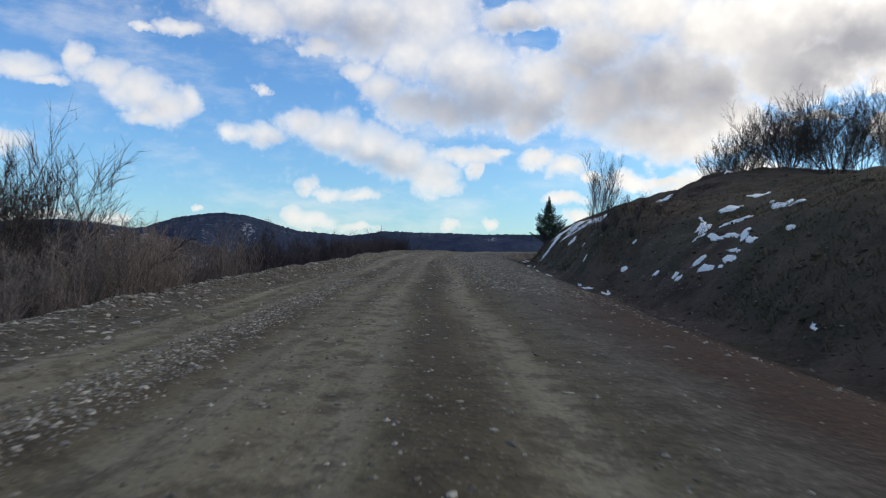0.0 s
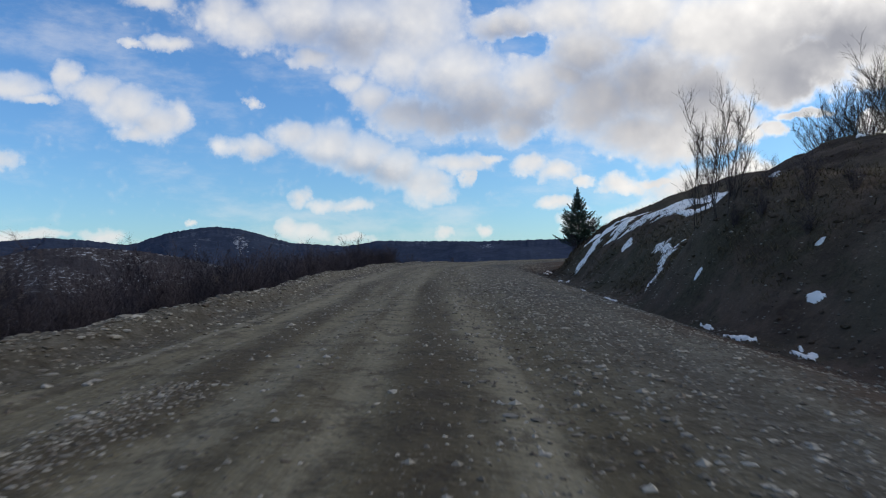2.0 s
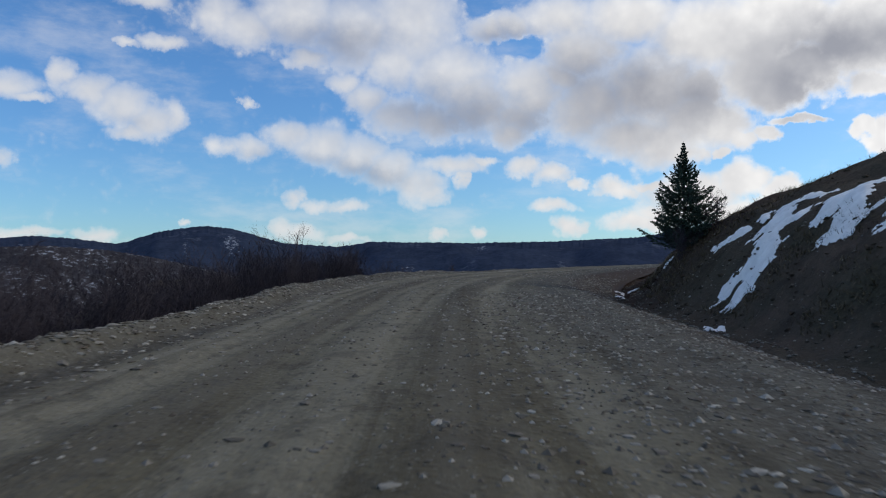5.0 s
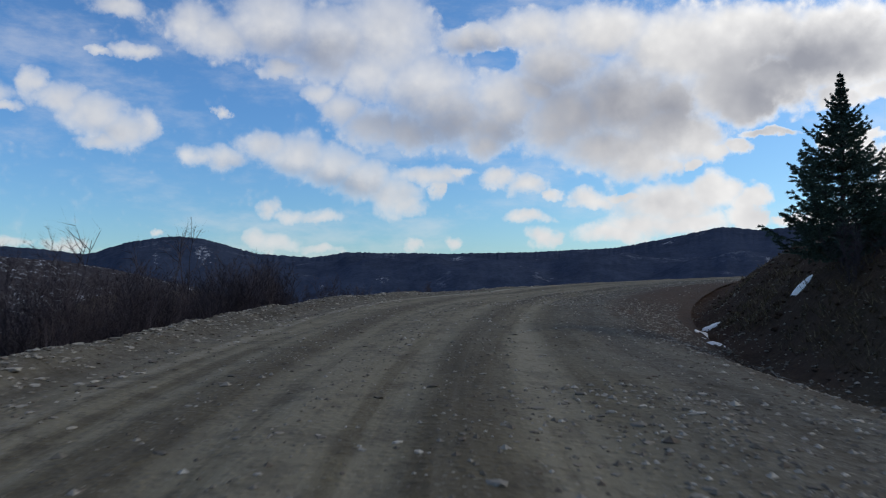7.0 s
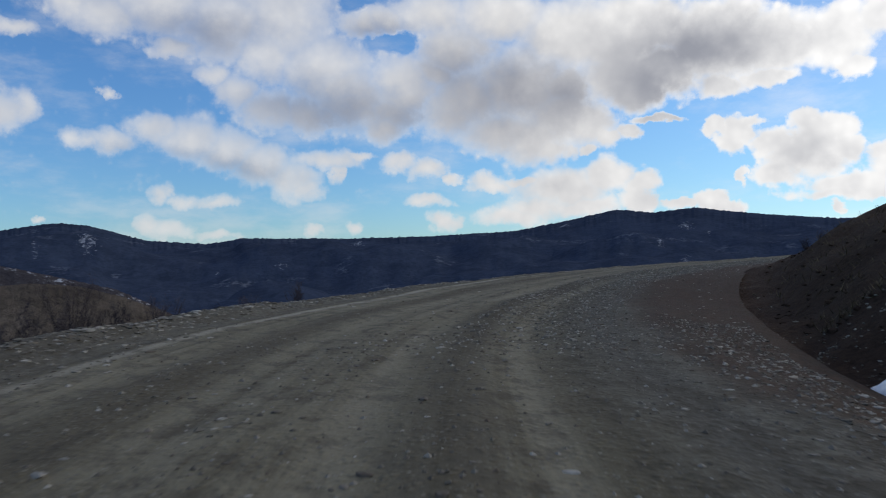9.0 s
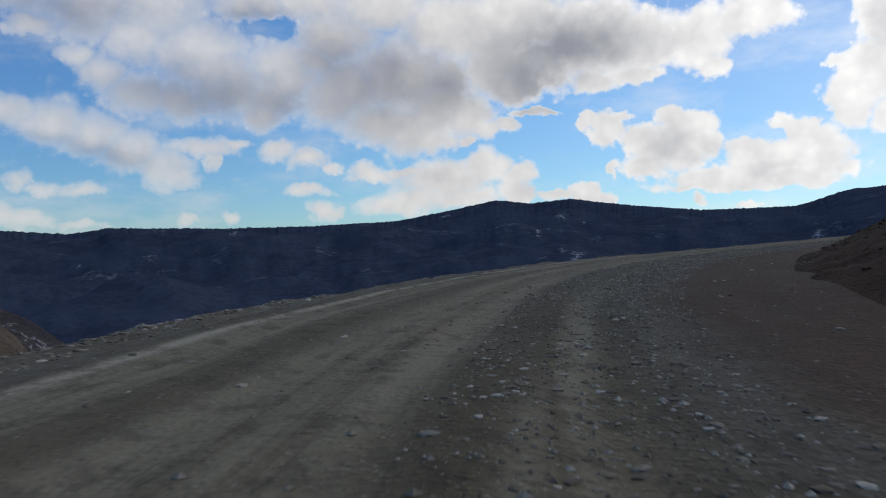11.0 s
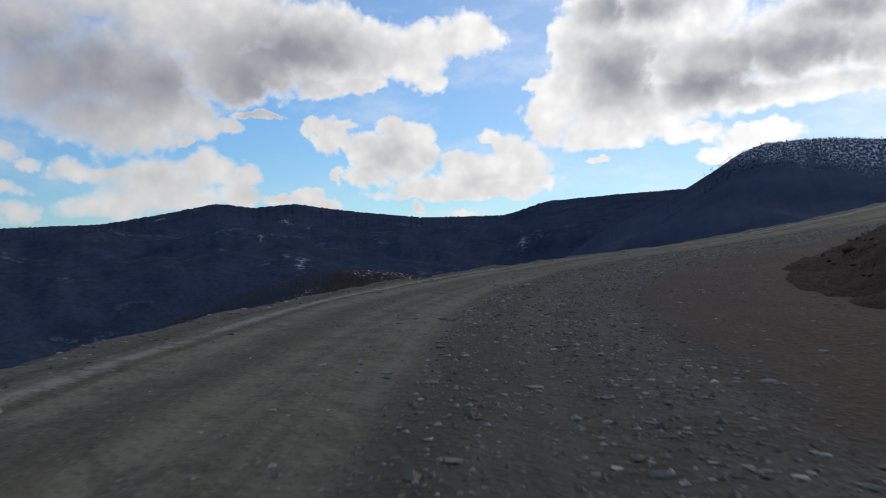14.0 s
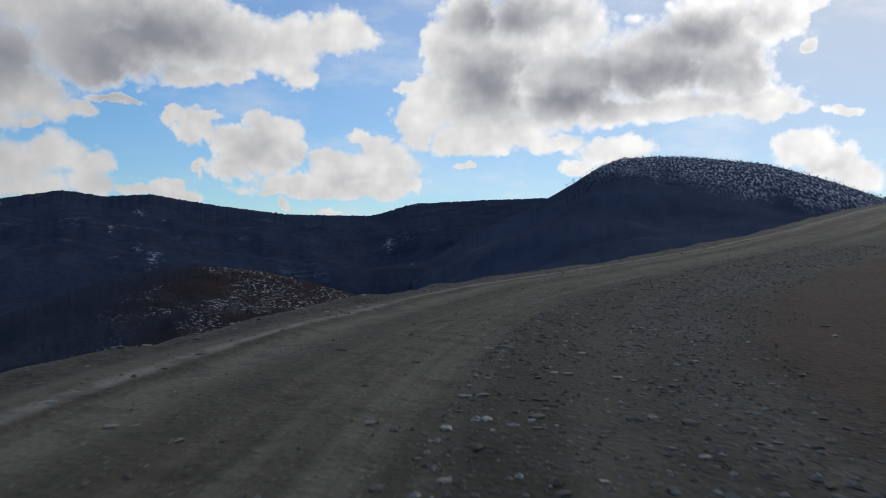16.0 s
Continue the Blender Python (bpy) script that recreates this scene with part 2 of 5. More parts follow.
    core = N.ramp(N.math("ADD", heavy, N.math("MULTIPLY_ADD", N.math("ADD", wide, mid), 0.16, -0.16)), 0.06, 1.05, 0.0, 0.86)
    inner = N.ramp(N.math("ADD", shape, N.math("MULTIPLY_ADD", mid, 0.3, -0.15)), 0.50, 0.92)
    shade = N.math("ADD", N.math("MULTIPLY", core, inner), N.math("MULTIPLY", N.math("MULTIPLY", relief, thick), N.math("MULTIPLY_ADD", away, -0.15, 0.62)))
    lumps = N.math("ADD", N.math("MULTIPLY_ADD", puff, 0.9, -0.36), N.math("MULTIPLY_ADD", small, 0.35, -0.14))
    shade = N.math("ADD", shade, N.math("MULTIPLY", N.math("MULTIPLY", lumps, N.math("MULTIPLY", N.ramp(shape, 0.45, 0.75), N.math("SUBTRACT", 1.0, core))), N.math("MULTIPLY_ADD", away, -0.30, 0.50)))
    shade = N.math("ADD", shade, N.math("MULTIPLY_ADD", N.math("MULTIPLY", N.ramp(big, 0.3, 0.7), thick), 0.14, 0.03), clamp=True)
    facing = N.math("MAXIMUM", N.vmath("DOT_PRODUCT", d, tuple(sun)), 0.0)
    near = N.math("POWER", facing, 3.0)
    white = N.mix(near, (0.86, 0.855, 0.85), (1.75, 1.74, 1.72))
    colour = N.mix(shade, white, N.mix(near, (0.37, 0.385, 0.44), (0.33, 0.35, 0.41)))
    veil = N.math("MULTIPLY", N.math("POWER", facing, 6.0), 0.95)
    air = N.add("ShaderNodeVectorMath", op="SCALE")
    N.put(air.inputs[0], sky.outputs[0])
    air.inputs["Scale"].default_value = SKY
    blue = N.mix(N.ramp(el, -2, 16), N.mix(1.0, air.outputs[0], (0.64, 0.87, 1.02), "MULTIPLY"), N.mix(1.0, air.outputs[0], (0.65, 0.97, 1.22), "MULTIPLY"))
    blue = N.mix(1.0, blue, N.mix(N.ramp(facing, 0.0, 0.6), (0.74, 0.82, 0.90), (1.0, 1.0, 1.0)), "MULTIPLY")      # deeper away from the sun
    blue = N.mix(veil, blue, (0.95, 0.97, 1.0))
    out = N.mix(mask, blue, colour)
    bg = N.add("ShaderNodeBackground")
    N.put(bg.inputs["Color"], out)
    bg.inputs["Strength"].default_value = 1.0
    o = N.add("ShaderNodeOutputWorld")
    N.put(o.inputs[0], bg.outputs[0])


SKY = 0.135
make_world()
sun_data = bpy.data.lights.new("sun", "SUN")
sun_data.energy, sun_data.angle, sun_data.color = 0.9, radians(10), (1.0, 0.95, 0.87)
sun_ob = new("sun", sun_data)
sun_ob.matrix_world = look((0, 0, 0), (math.sin(radians(SUN_AZ)) * math.cos(radians(SUN_EL)), -math.cos(radians(SUN_AZ)) * math.cos(radians(SUN_EL)), -math.sin(radians(SUN_EL))))

# ---- materials ----


def material(name, build):
    m = bpy.data.materials.new(name)
    m.use_nodes = True
    N = Nodes(m.node_tree)
    p = N.add("ShaderNodeBsdfPrincipled")
    p.inputs["Specular IOR Level"].default_value = 0.08
    o = N.add("ShaderNodeOutputMaterial")
    N.put(o.inputs[0], p.outputs[0])
    build(N, p, N.add("ShaderNodeNewGeometry").outputs["Position"])
    return m


def bump(N, p, height, strength, distance):
    b = N.add("ShaderNodeBump")
    b.inputs["Strength"].default_value, b.inputs["Distance"].default_value = strength, distance
    N.put(b.inputs["Height"], height)
    N.put(p.inputs["Normal"], b.outputs[0])


def road_paint(N, p, pos):
    uv = N.add("ShaderNodeUVMap").outputs[0]
    s = N.add("ShaderNodeSeparateXYZ")
    N.put(s.inputs[0], uv)
    u, along = s.outputs[0], s.outputs[1]
    drift = N.math("MULTIPLY_ADD", N.noise(N.scaled(uv, (0.05, 0.045, 1)), 1.0, 2), 2.4, -1.2)
    uu = N.math("ADD", u, drift)
    streaks = N.noise(N.scaled(uv, (1.5, 0.035, 1)), 1.0, 5, 0.6)
    blotch = N.noise(pos, 0.35, 5, 0.6)
    grain = N.noise(pos, 9.0, 6, 0.7)
    stones = N.voronoi(pos, 11.0)
    chips = N.ramp(N.voronoi(pos, 26.0), 0.12, 0.34, 1.0, 0.0)
    # packed wheel tracks, paler than the loose gravel between them
    def band(c, wd):
        return N.ramp(N.math("ABSOLUTE", N.math("SUBTRACT", uu, c)), wd * 0.25, wd * 1.7, 1.0, 0.0)

    tracks = None
    for c, wd in ((-4.7, 0.5), (-2.4, 0.5), (-1.3, 0.45), (0.7, 0.35), (3.5, 0.4)):
        tracks = N.math("MAXIMUM", band(c, wd), tracks) if tracks else band(c, wd)
    tracks = N.math("MULTIPLY", tracks, N.ramp(streaks, 0.3, 0.6))
    base = N.mix(N.ramp(blotch, 0.3, 0.7), (0.062, 0.050, 0.028), (0.104, 0.087, 0.051))
    base = N.mix(N.ramp(streaks, 0.38, 0.68, 0.0, 0.7), base, (0.142, 0.121, 0.074))
    base = N.mix(N.math("MULTIPLY", tracks, 0.70), base, (0.225, 0.200, 0.140))
    lane = N.ramp(N.math("ABSOLUTE", N.math("ADD", uu, 3.0)), 0.8, 2.6, 0.36, 0.0)          # the packed outer lane
    base = N.mix(N.math("MULTIPLY", lane, N.ramp(blotch, 0.25, 0.6, 0.4, 1.0)), base, (0.148, 0.126, 0.080))
    dark = N.math("MAXIMUM", band(-0.1, 0.4), N.math("MAXIMUM", band(2.5, 0.28), band(-3.5, 0.4)))
    base = N.mix(N.math("MULTIPLY", dark, N.ramp(streaks, 0.35, 0.6, 0.3, 0.75)), base, (0.050, 0.037, 0.021))
    rim = N.ramp(N.math("ABSOLUTE", N.math("ADD", N.math("ADD", u, 5.35), N.math("MULTIPLY", drift, 0.30))), 0.04, 0.28, 1.0, 0.0)
    base = N.mix(N.math("MULTIPLY", rim, N.ramp(N.noise(N.scaled(uv, (0.5, 0.05, 1)), 1.0, 4), 0.28, 0.46, 0.0, N.ramp(along, 62, 95, 0.40, 0.92))), base, (0.33, 0.30, 0.23))
    outer = N.ramp(N.math("ADD", u, N.math("MULTIPLY_ADD", blotch, 2.0, -1.0)), -6.4, -5.4, 0.8, 0.0)
    base = N.mix(outer, base, N.mix(N.ramp(grain, 0.3, 0.7), (0.044, 0.040, 0.032), (0.098, 0.090, 0.075)))
    bend_shade = N.math("MULTIPLY", N.ramp(along, 140, 170, 0.75, 0.0), N.ramp(uu, -2.4, 1.0, 0.35, 1.0))
    base = N.mix(N.ramp(N.math("ADD", along, N.math("MULTIPLY", blotch, 16.0)), 90, 118, 0.0, bend_shade), base, (0.044, 0.043, 0.034))      # darkened through the bend to stand for gravel seen against the sun
    base = N.mix(N.ramp(N.math("ADD", u, N.math("MULTIPLY_ADD", blotch, 2.0, -1.0)), 0.8, 2.6, 0.0, 0.7), base, N.mix(N.ramp(grain, 0.35, 0.65), (0.044, 0.043, 0.038), (0.100, 0.098, 0.086)))      # loose grey chippings
    inner = N.math("MINIMUM", N.ramp(along, 60, 98, 3.5, 1.9), N.ramp(along, 12, 30, 1.9, 3.5))       # bare soil takes over towards the bank, more so in the bend
    dirt = N.ramp(N.math("SUBTRACT", N.math("ADD", u, N.math("MULTIPLY_ADD", blotch, 3.0, -1.5)), inner), 0.0, 1.7, 0.0, N.ramp(along, 165, 195, 0.92, 0.4))
    base = N.mix(dirt, base, N.mix(N.ramp(grain, 0.3, 0.7), (0.026, 0.013, 0.007), (0.062, 0.032, 0.018)))
    base = N.mix(N.math("MULTIPLY", chips, N.math("MULTIPLY", N.ramp(grain, 0.45, 0.7, 0.0, 0.75), N.math("MULTIPLY_ADD", dirt, -0.8, 1.0))), base, (0.30, 0.285, 0.25))
    flakes = N.math("MULTIPLY", N.ramp(N.voronoi(N.vmath("ADD", pos, (3.7, 1.9, 0.4)), 12.0), 0.13, 0.26, 1.0, 0.0), N.ramp(N.noise(pos, 3.1, 4, 0.7), 0.48, 0.60, 0.0, 0.6))
    base = N.mix(N.math("MULTIPLY", flakes, N.math("MULTIPLY_ADD", dirt, -0.9, 1.0)), base, (0.27, 0.25, 0.21))
    base = N.mix(N.ramp(grain, 0.28, 0.5, 0.45, 0.0), base, (0.026, 0.022, 0.016))
    clumps = N.noise(N.scaled(pos, (1.0, 0.7, 1.0)), 2.6, 6, 0.72)
    base = N.mix(N.ramp(clumps, 0.47, 0.62, 0.0, 0.6), base, (0.036, 0.028, 0.018))
    haze_dust = N.ramp(N.math("ADD", along, N.math("MULTIPLY_ADD", blotch, 20.0, -10.0)), 26, 52, 0.0, N.ramp(along, 62, 88, 0.30, 0.20))          # dry pale dust over the crest, strengthened to stand for haze and grazing sheen
    base = N.mix(N.math("MULTIPLY", N.math("MULTIPLY", haze_dust, N.ramp(streaks, 0.36, 0.60, 0.15, 1.0)), N.ramp(uu, N.ramp(along, 62, 92, 1.0, -1.6), N.ramp(along, 62, 92, 3.4, 0.8), 1.0, N.ramp(along, 62, 92, 0.25, 0.05))), base, (0.25, 0.225, 0.165))
    N.put(p.inputs["Base Color"], base)
    p.inputs["Specular IOR Level"].default_value = 0.12
    p.inputs["Roughness"].default_value = 0.85
    h = N.math("ADD", N.math("MULTIPLY_ADD", clumps, -1.6, N.math("MULTIPLY", grain, 0.7)), N.math("MULTIPLY", N.ramp(stones, 0.0, 0.5, 1.0, 0.0), 0.6))
    bump(N, p, h, 0.6, 0.03)


def soil_paint(N, p, pos):
    big, mid, fine = N.noise(pos, 0.11, 5, 0.6), N.noise(pos, 0.8, 5, 0.65), N.noise(pos, 7.0, 6, 0.7)
    straw = N.noise(N.scaled(pos, (7.0, 7.0, 2.0)), 1.6, 5, 0.7)
    base = N.mix(N.ramp(mid, 0.3, 0.7), (0.056, 0.041, 0.031), (0.120, 0.086, 0.064))
    base = N.mix(N.ramp(big, 0.42, 0.62, 0.0, 0.7), base, (0.090, 0.079, 0.054))          # mossy turf
    base = N.mix(N.ramp(straw, 0.54, 0.74, 0.0, 0.5), base, (0.23, 0.18, 0.12))
    base = N.mix(N.ramp(fine, 0.25, 0.46, 0.6, 0.0), base, (0.012, 0.009, 0.007))
    base = N.mix(N.ramp(N.voronoi(pos, 5.0), 0.02, 0.12, 0.4, 0.0), base, (0.11, 0.095, 0.078))
    patch = N.noise(N.scaled(pos, (1.0, 1.0, 1.6)), 0.34, 6, 0.66)
    base = N.mix(N.ramp(patch, 0.50, 0.62, 0.0, 0.75), base, N.mix(N.ramp(fine, 0.3, 0.7), (0.030, 0.026, 0.016), (0.082, 0.072, 0.046)))          # moss
    base = N.mix(N.ramp(patch, 0.30, 0.44, 0.65, 0.0), base, (0.030, 0.020, 0.015))          # scattered patches of darker brown
    s = N.add("ShaderNodeSeparateXYZ")
    N.put(s.inputs[0], pos)
    red_soil_shade = N.ramp(N.math("ADD", s.outputs[1], N.math("MULTIPLY_ADD", mid, 12.0, -6.0)), 58, 76, 0.0, 0.85)      # redder soil of the cutting, darkened to stand for shade on the backlit bank
    base = N.mix(red_soil_shade, base, N.mix(N.ramp(fine, 0.3, 0.7), (0.022, 0.012, 0.008), (0.052, 0.029, 0.018)))
    N.put(p.inputs["Base Color"], base)
    p.inputs["Roughness"].default_value = 0.96
    bump(N, p, N.math("ADD", N.math("MULTIPLY", mid, 0.6), N.math("MULTIPLY", fine, 0.6)), 0.9, 0.12)


# clearings where snow lies on the far ridge: x, y, half width and depth in metres
CLEARINGS = [(1150, 1259, 15, 150), (710, 1559, 15, 110), (551, 1099, 22, 130), (704, 2139, 37, 80), (-442, 1764, 38, 130), (-51, 1661, 22, 40), (-173, 1651, 16, 40), (119, 1900, 30, 120),
             (927, 1872, 34, 130), (869, 1659, 13, 90), (726, 2245, 34, 60), (631, 1299, 16, 160), (1017, 756, 26, 60), (913, 965, 7, 100), (-898, 1757, 14, 150), (-520, 1700, 12, 120)]


def hazy_hill_paint(N, p, pos):
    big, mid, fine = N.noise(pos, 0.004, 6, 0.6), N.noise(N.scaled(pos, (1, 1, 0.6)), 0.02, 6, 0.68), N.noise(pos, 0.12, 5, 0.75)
    # air haze over the far woods is painted into these blue base colours
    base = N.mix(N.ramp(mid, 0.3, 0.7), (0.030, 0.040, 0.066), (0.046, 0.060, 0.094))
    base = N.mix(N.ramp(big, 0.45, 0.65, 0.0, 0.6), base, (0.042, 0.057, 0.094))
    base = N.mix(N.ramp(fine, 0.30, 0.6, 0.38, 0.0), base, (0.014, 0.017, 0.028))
    # snow lying in clearings
    clear = N.math("MULTIPLY", N.ramp(N.noise(N.scaled(pos, (1, 1, 2.0)), 0.0085, 3), 0.60, 0.68), N.ramp(N.noise(pos, 0.06, 6, 0.75), 0.50, 0.60))
    base = N.mix(N.math("MULTIPLY", clear, 0.12), base, (0.55, 0.58, 0.64))
    flakes = N.noise(pos, 0.11, 5, 0.8)
    for x, y, w, deep in CLEARINGS:
        m = N.add("ShaderNodeMapping")
        m.vector_type = "TEXTURE"
        N.put(m.inputs["Vector"], pos)
        m.inputs["Location"].default_value = (x, y, 0)
        m.inputs["Rotation"].default_value = (0, 0, math.atan2(-(x - 8.0), y - 60.0))
        m.inputs["Scale"].default_value = (w * 1.5, deep * 1.3, 1e6)
        g = N.add("ShaderNodeTexGradient")
        g.gradient_type = "SPHERICAL"
        N.put(g.inputs[0], m.outputs[0])
        snow = N.ramp(N.math("ADD", N.math("MULTIPLY", g.outputs["Fac"], 0.35), flakes), 0.80, 0.90, 0.0, 0.5)
        base = N.mix(N.math("MULTIPLY", snow, N.ramp(g.outputs["Fac"], 0.0, 0.15)), base, (0.60, 0.62, 0.66))
    N.put(p.inputs["Base Color"], base)
    p.inputs["Roughness"].default_value = 1.0
    p.inputs["Specular IOR Level"].default_value = 0.0
    bump(N, p, N.math("ADD", mid, N.math("MULTIPLY", fine, 0.35)), 0.35, 8.0)


def hazy_snowy_paint(N, p, pos):
    lie = N.add("ShaderNodeCombineXYZ")      # across the hill, and into its depth at a quarter of the size
    N.put(lie.inputs[0], N.vmath("DOT_PRODUCT", pos, (-0.438, 0.899, 0.0)))
    N.put(lie.inputs[1], N.vmath("DOT_PRODUCT", pos, (0.25, 0.122, 0.0)))
    flat = lie.outputs[0]
    mid, fine = N.noise(pos, 0.012, 5, 0.65), N.noise(flat, 0.26, 5, 0.75)
    s = N.add("ShaderNodeSeparateXYZ")
    N.put(s.inputs[0], pos)
    slope = N.math("MULTIPLY_ADD", N.vmath("DOT_PRODUCT", pos, (-0.438, 0.899, 0.0)), -0.22, 18.0)          # the snow reaches lower on the north side
    high = N.ramp(N.math("ADD", N.math("ADD", s.outputs[2], slope), N.math("MULTIPLY", N.noise(flat, 0.02, 4), 110.0)), 155, 206)
    # wooded ground, its blue-grey holding the haze of the distance as colour
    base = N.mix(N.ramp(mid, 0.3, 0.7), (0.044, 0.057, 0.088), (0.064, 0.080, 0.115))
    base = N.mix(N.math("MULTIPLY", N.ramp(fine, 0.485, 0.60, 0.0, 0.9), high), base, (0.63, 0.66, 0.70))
    N.put(p.inputs["Base Color"], base)
    p.inputs["Roughness"].default_value = 1.0
    p.inputs["Specular IOR Level"].default_value = 0.0
    bump(N, p, fine, 0.25, 4.0)


def scrub_paint(N, p, pos):
    mid, fine = N.noise(pos, 0.05, 5, 0.65), N.noise(pos, 0.45, 6, 0.75)
    base = N.mix(N.ramp(mid, 0.3, 0.7), (0.040, 0.037, 0.043), (0.082, 0.070, 0.070))
    base = N.mix(N.ramp(fine, 0.32, 0.55, 0.7, 0.0), base, (0.018, 0.016, 0.017))
    base = N.mix(N.math("MULTIPLY", N.ramp(fine, 0.54, 0.62), N.ramp(mid, 0.44, 0.56, 0.0, 0.85)), base, (0.50, 0.52, 0.56))
    N.put(p.inputs["Base Color"], base)
    p.inputs["Roughness"].default_value = 1.0
    bump(N, p, fine, 0.9, 1.2)


def spur_paint(N, p, pos):
    mid, fine = N.noise(pos, 0.05, 5, 0.65), N.noise(pos, 0.5, 6, 0.75)
    base = N.mix(N.ramp(mid, 0.3, 0.7), (0.026, 0.020, 0.020), (0.054, 0.036, 0.030))
    base = N.mix(N.ramp(fine, 0.32, 0.55, 0.6, 0.0), base, (0.014, 0.012, 0.012))
    base = N.mix(N.math("MULTIPLY", N.ramp(fine, 0.54, 0.62), N.ramp(N.noise(pos, 0.03, 3), 0.44, 0.54, 0.0, 0.9)), base, (0.62, 0.63, 0.66))
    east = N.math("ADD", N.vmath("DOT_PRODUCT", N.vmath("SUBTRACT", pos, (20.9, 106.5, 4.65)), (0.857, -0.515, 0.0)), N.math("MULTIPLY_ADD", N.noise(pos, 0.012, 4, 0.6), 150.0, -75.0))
    base = N.mix(N.math("MULTIPLY", N.ramp(east, -55, 15, 0.94, 0.0), N.ramp(N.vmath("LENGTH", pos), 190, 240)), base, (0.027, 0.034, 0.052))          # dark wood on its far flank, with distance haze painted into its blue
    N.put(p.inputs["Base Color"], base)
    p.inputs["Roughness"].default_value = 1.0
    bump(N, p, fine, 0.9, 1.0)


def mound_paint(N, p, pos):
    mid, fine = N.noise(pos, 0.07, 5, 0.65), N.noise(pos, 0.6, 6, 0.75)
    base = N.mix(N.ramp(mid, 0.3, 0.7), (0.068, 0.054, 0.042), (0.135, 0.108, 0.082))
    base = N.mix(N.ramp(fine, 0.32, 0.55, 0.6, 0.0), base, (0.030, 0.024, 0.020))
    N.put(p.inputs["Base Color"], base)
    p.inputs["Roughness"].default_value = 1.0
    bump(N, p, fine, 0.8, 0.8)


def stone_paint(N, p, pos):
    r = N.add("ShaderNodeObjectInfo").outputs["Random"]
    isl = N.add("ShaderNodeNewGeometry").outputs["Random Per Island"]
    k = N.math("FRACT", N.math("ADD", r, isl))
    base = N.mix(N.math("POWER", k, 1.8), (0.100, 0.087, 0.068), (0.46, 0.425, 0.355))
    base = N.mix(N.ramp(N.math("FRACT", N.math("MULTIPLY", k, 7.3)), 0.62, 0.92, 0.0, 0.7), base, (0.10, 0.072, 0.050))
    base = N.mix(N.ramp(N.noise(pos, 30.0, 4, 0.6), 0.35, 0.65, 0.0, 0.4), base, (0.16, 0.148, 0.125))
    N.put(p.inputs["Base Color"], base)
    p.inputs["Roughness"].default_value = 0.85


def snow_paint(N, p, pos):
    n = N.noise(pos, 3.0, 5, 0.6)
    base = N.mix(N.ramp(n, 0.35, 0.7), (0.82, 0.80, 0.77), (0.95, 0.93, 0.90))
    base = N.mix(N.ramp(N.noise(pos, 11.0, 5, 0.7), 0.60, 0.75, 0.0, 0.5), base, (0.22, 0.19, 0.16))
    N.put(p.inputs["Base Color"], base)
    p.inputs["Roughness"].default_value = 0.7
    p.inputs["Subsurface Weight"].default_value = 0.0
    bump(N, p, N.noise(pos, 9.0, 4), 0.4, 0.04)


def bark(dark, light):
    def build(N, p, pos):
        n = N.noise(N.scaled(pos, (1, 1, 0.2)), 18.0, 4, 0.6)
        N.put(p.inputs["Base Color"], N.mix(N.ramp(n, 0.3, 0.7), dark, light))
        p.inputs["Roughness"].default_value = 0.9
    return build


def needle_paint(N, p, pos):
    isl = N.add("ShaderNodeNewGeometry").outputs["Random Per Island"]
    N.put(p.inputs["Base Color"], N.mix(isl, (0.040, 0.064, 0.050), (0.095, 0.135, 0.104)))
    p.inputs["Roughness"].default_value = 0.6


def grass_paint(N, p, pos):
    isl = N.add("ShaderNodeNewGeometry").outputs["Random Per Island"]
    N.put(p.inputs["Base Color"], N.mix(isl, (0.05, 0.038, 0.022), (0.17, 0.135, 0.08)))
    p.inputs["Roughness"].default_value = 0.9


MAT = {name: material(name, build) for name, build in (
    ("gravel", road_paint), ("soil", soil_paint), ("hazy_forest", hazy_hill_paint), ("snowy_hill", hazy_snowy_paint), ("scrub_hill", scrub_paint),
    ("brown_spur", spur_paint), ("dry_mound", mound_paint), ("tan_bark", bark((0.115, 0.090, 0.075), (0.27, 0.22, 0.185))), ("stone", stone_paint), ("snow", snow_paint), ("grey_bark", bark((0.036, 0.030, 0.028), (0.105, 0.090, 0.082))),
    # the hill trees' bark is tinted blue to stand for distance haze
    ("brown_bark", bark((0.034, 0.028, 0.032), (0.088, 0.072, 0.078))), ("needles", needle_paint), ("hazy_wood", bark((0.030, 0.038, 0.056), (0.046, 0.056, 0.076))), ("dry_grass", grass_paint))}

# ---- plan of the road and the land ----
MID = np.array([(0, -60), (0, -30), (0, 0), (-0.2, 20), (-0.1, 40), (0.3, 55), (1.3, 66), (3.6, 78), (7.3, 87.5), (12.3, 96.2), (18.6, 104.1), (25.5, 110.8),
                (34, 115.8), (43.5, 118), (53, 118.4), (65, 118.4), (78, 118.8), (92, 118.5), (108, 116), (126, 110), (150, 98)], float)
RISE = np.array([(-60, -0.6), (-20, 0.35), (0, 0.93), (12.3, 1.16), (25, 1.58), (48, 2.1), (61, 2.44), (79, 2.74), (89, 2.87), (99, 3.10), (109, 3.31), (118, 3.50),
                 (128, 3.80), (138, 4.28), (148, 5.12), (160, 6.35), (172, 7.7), (186, 9.3), (204, 10.5), (240, 11.2)], float)


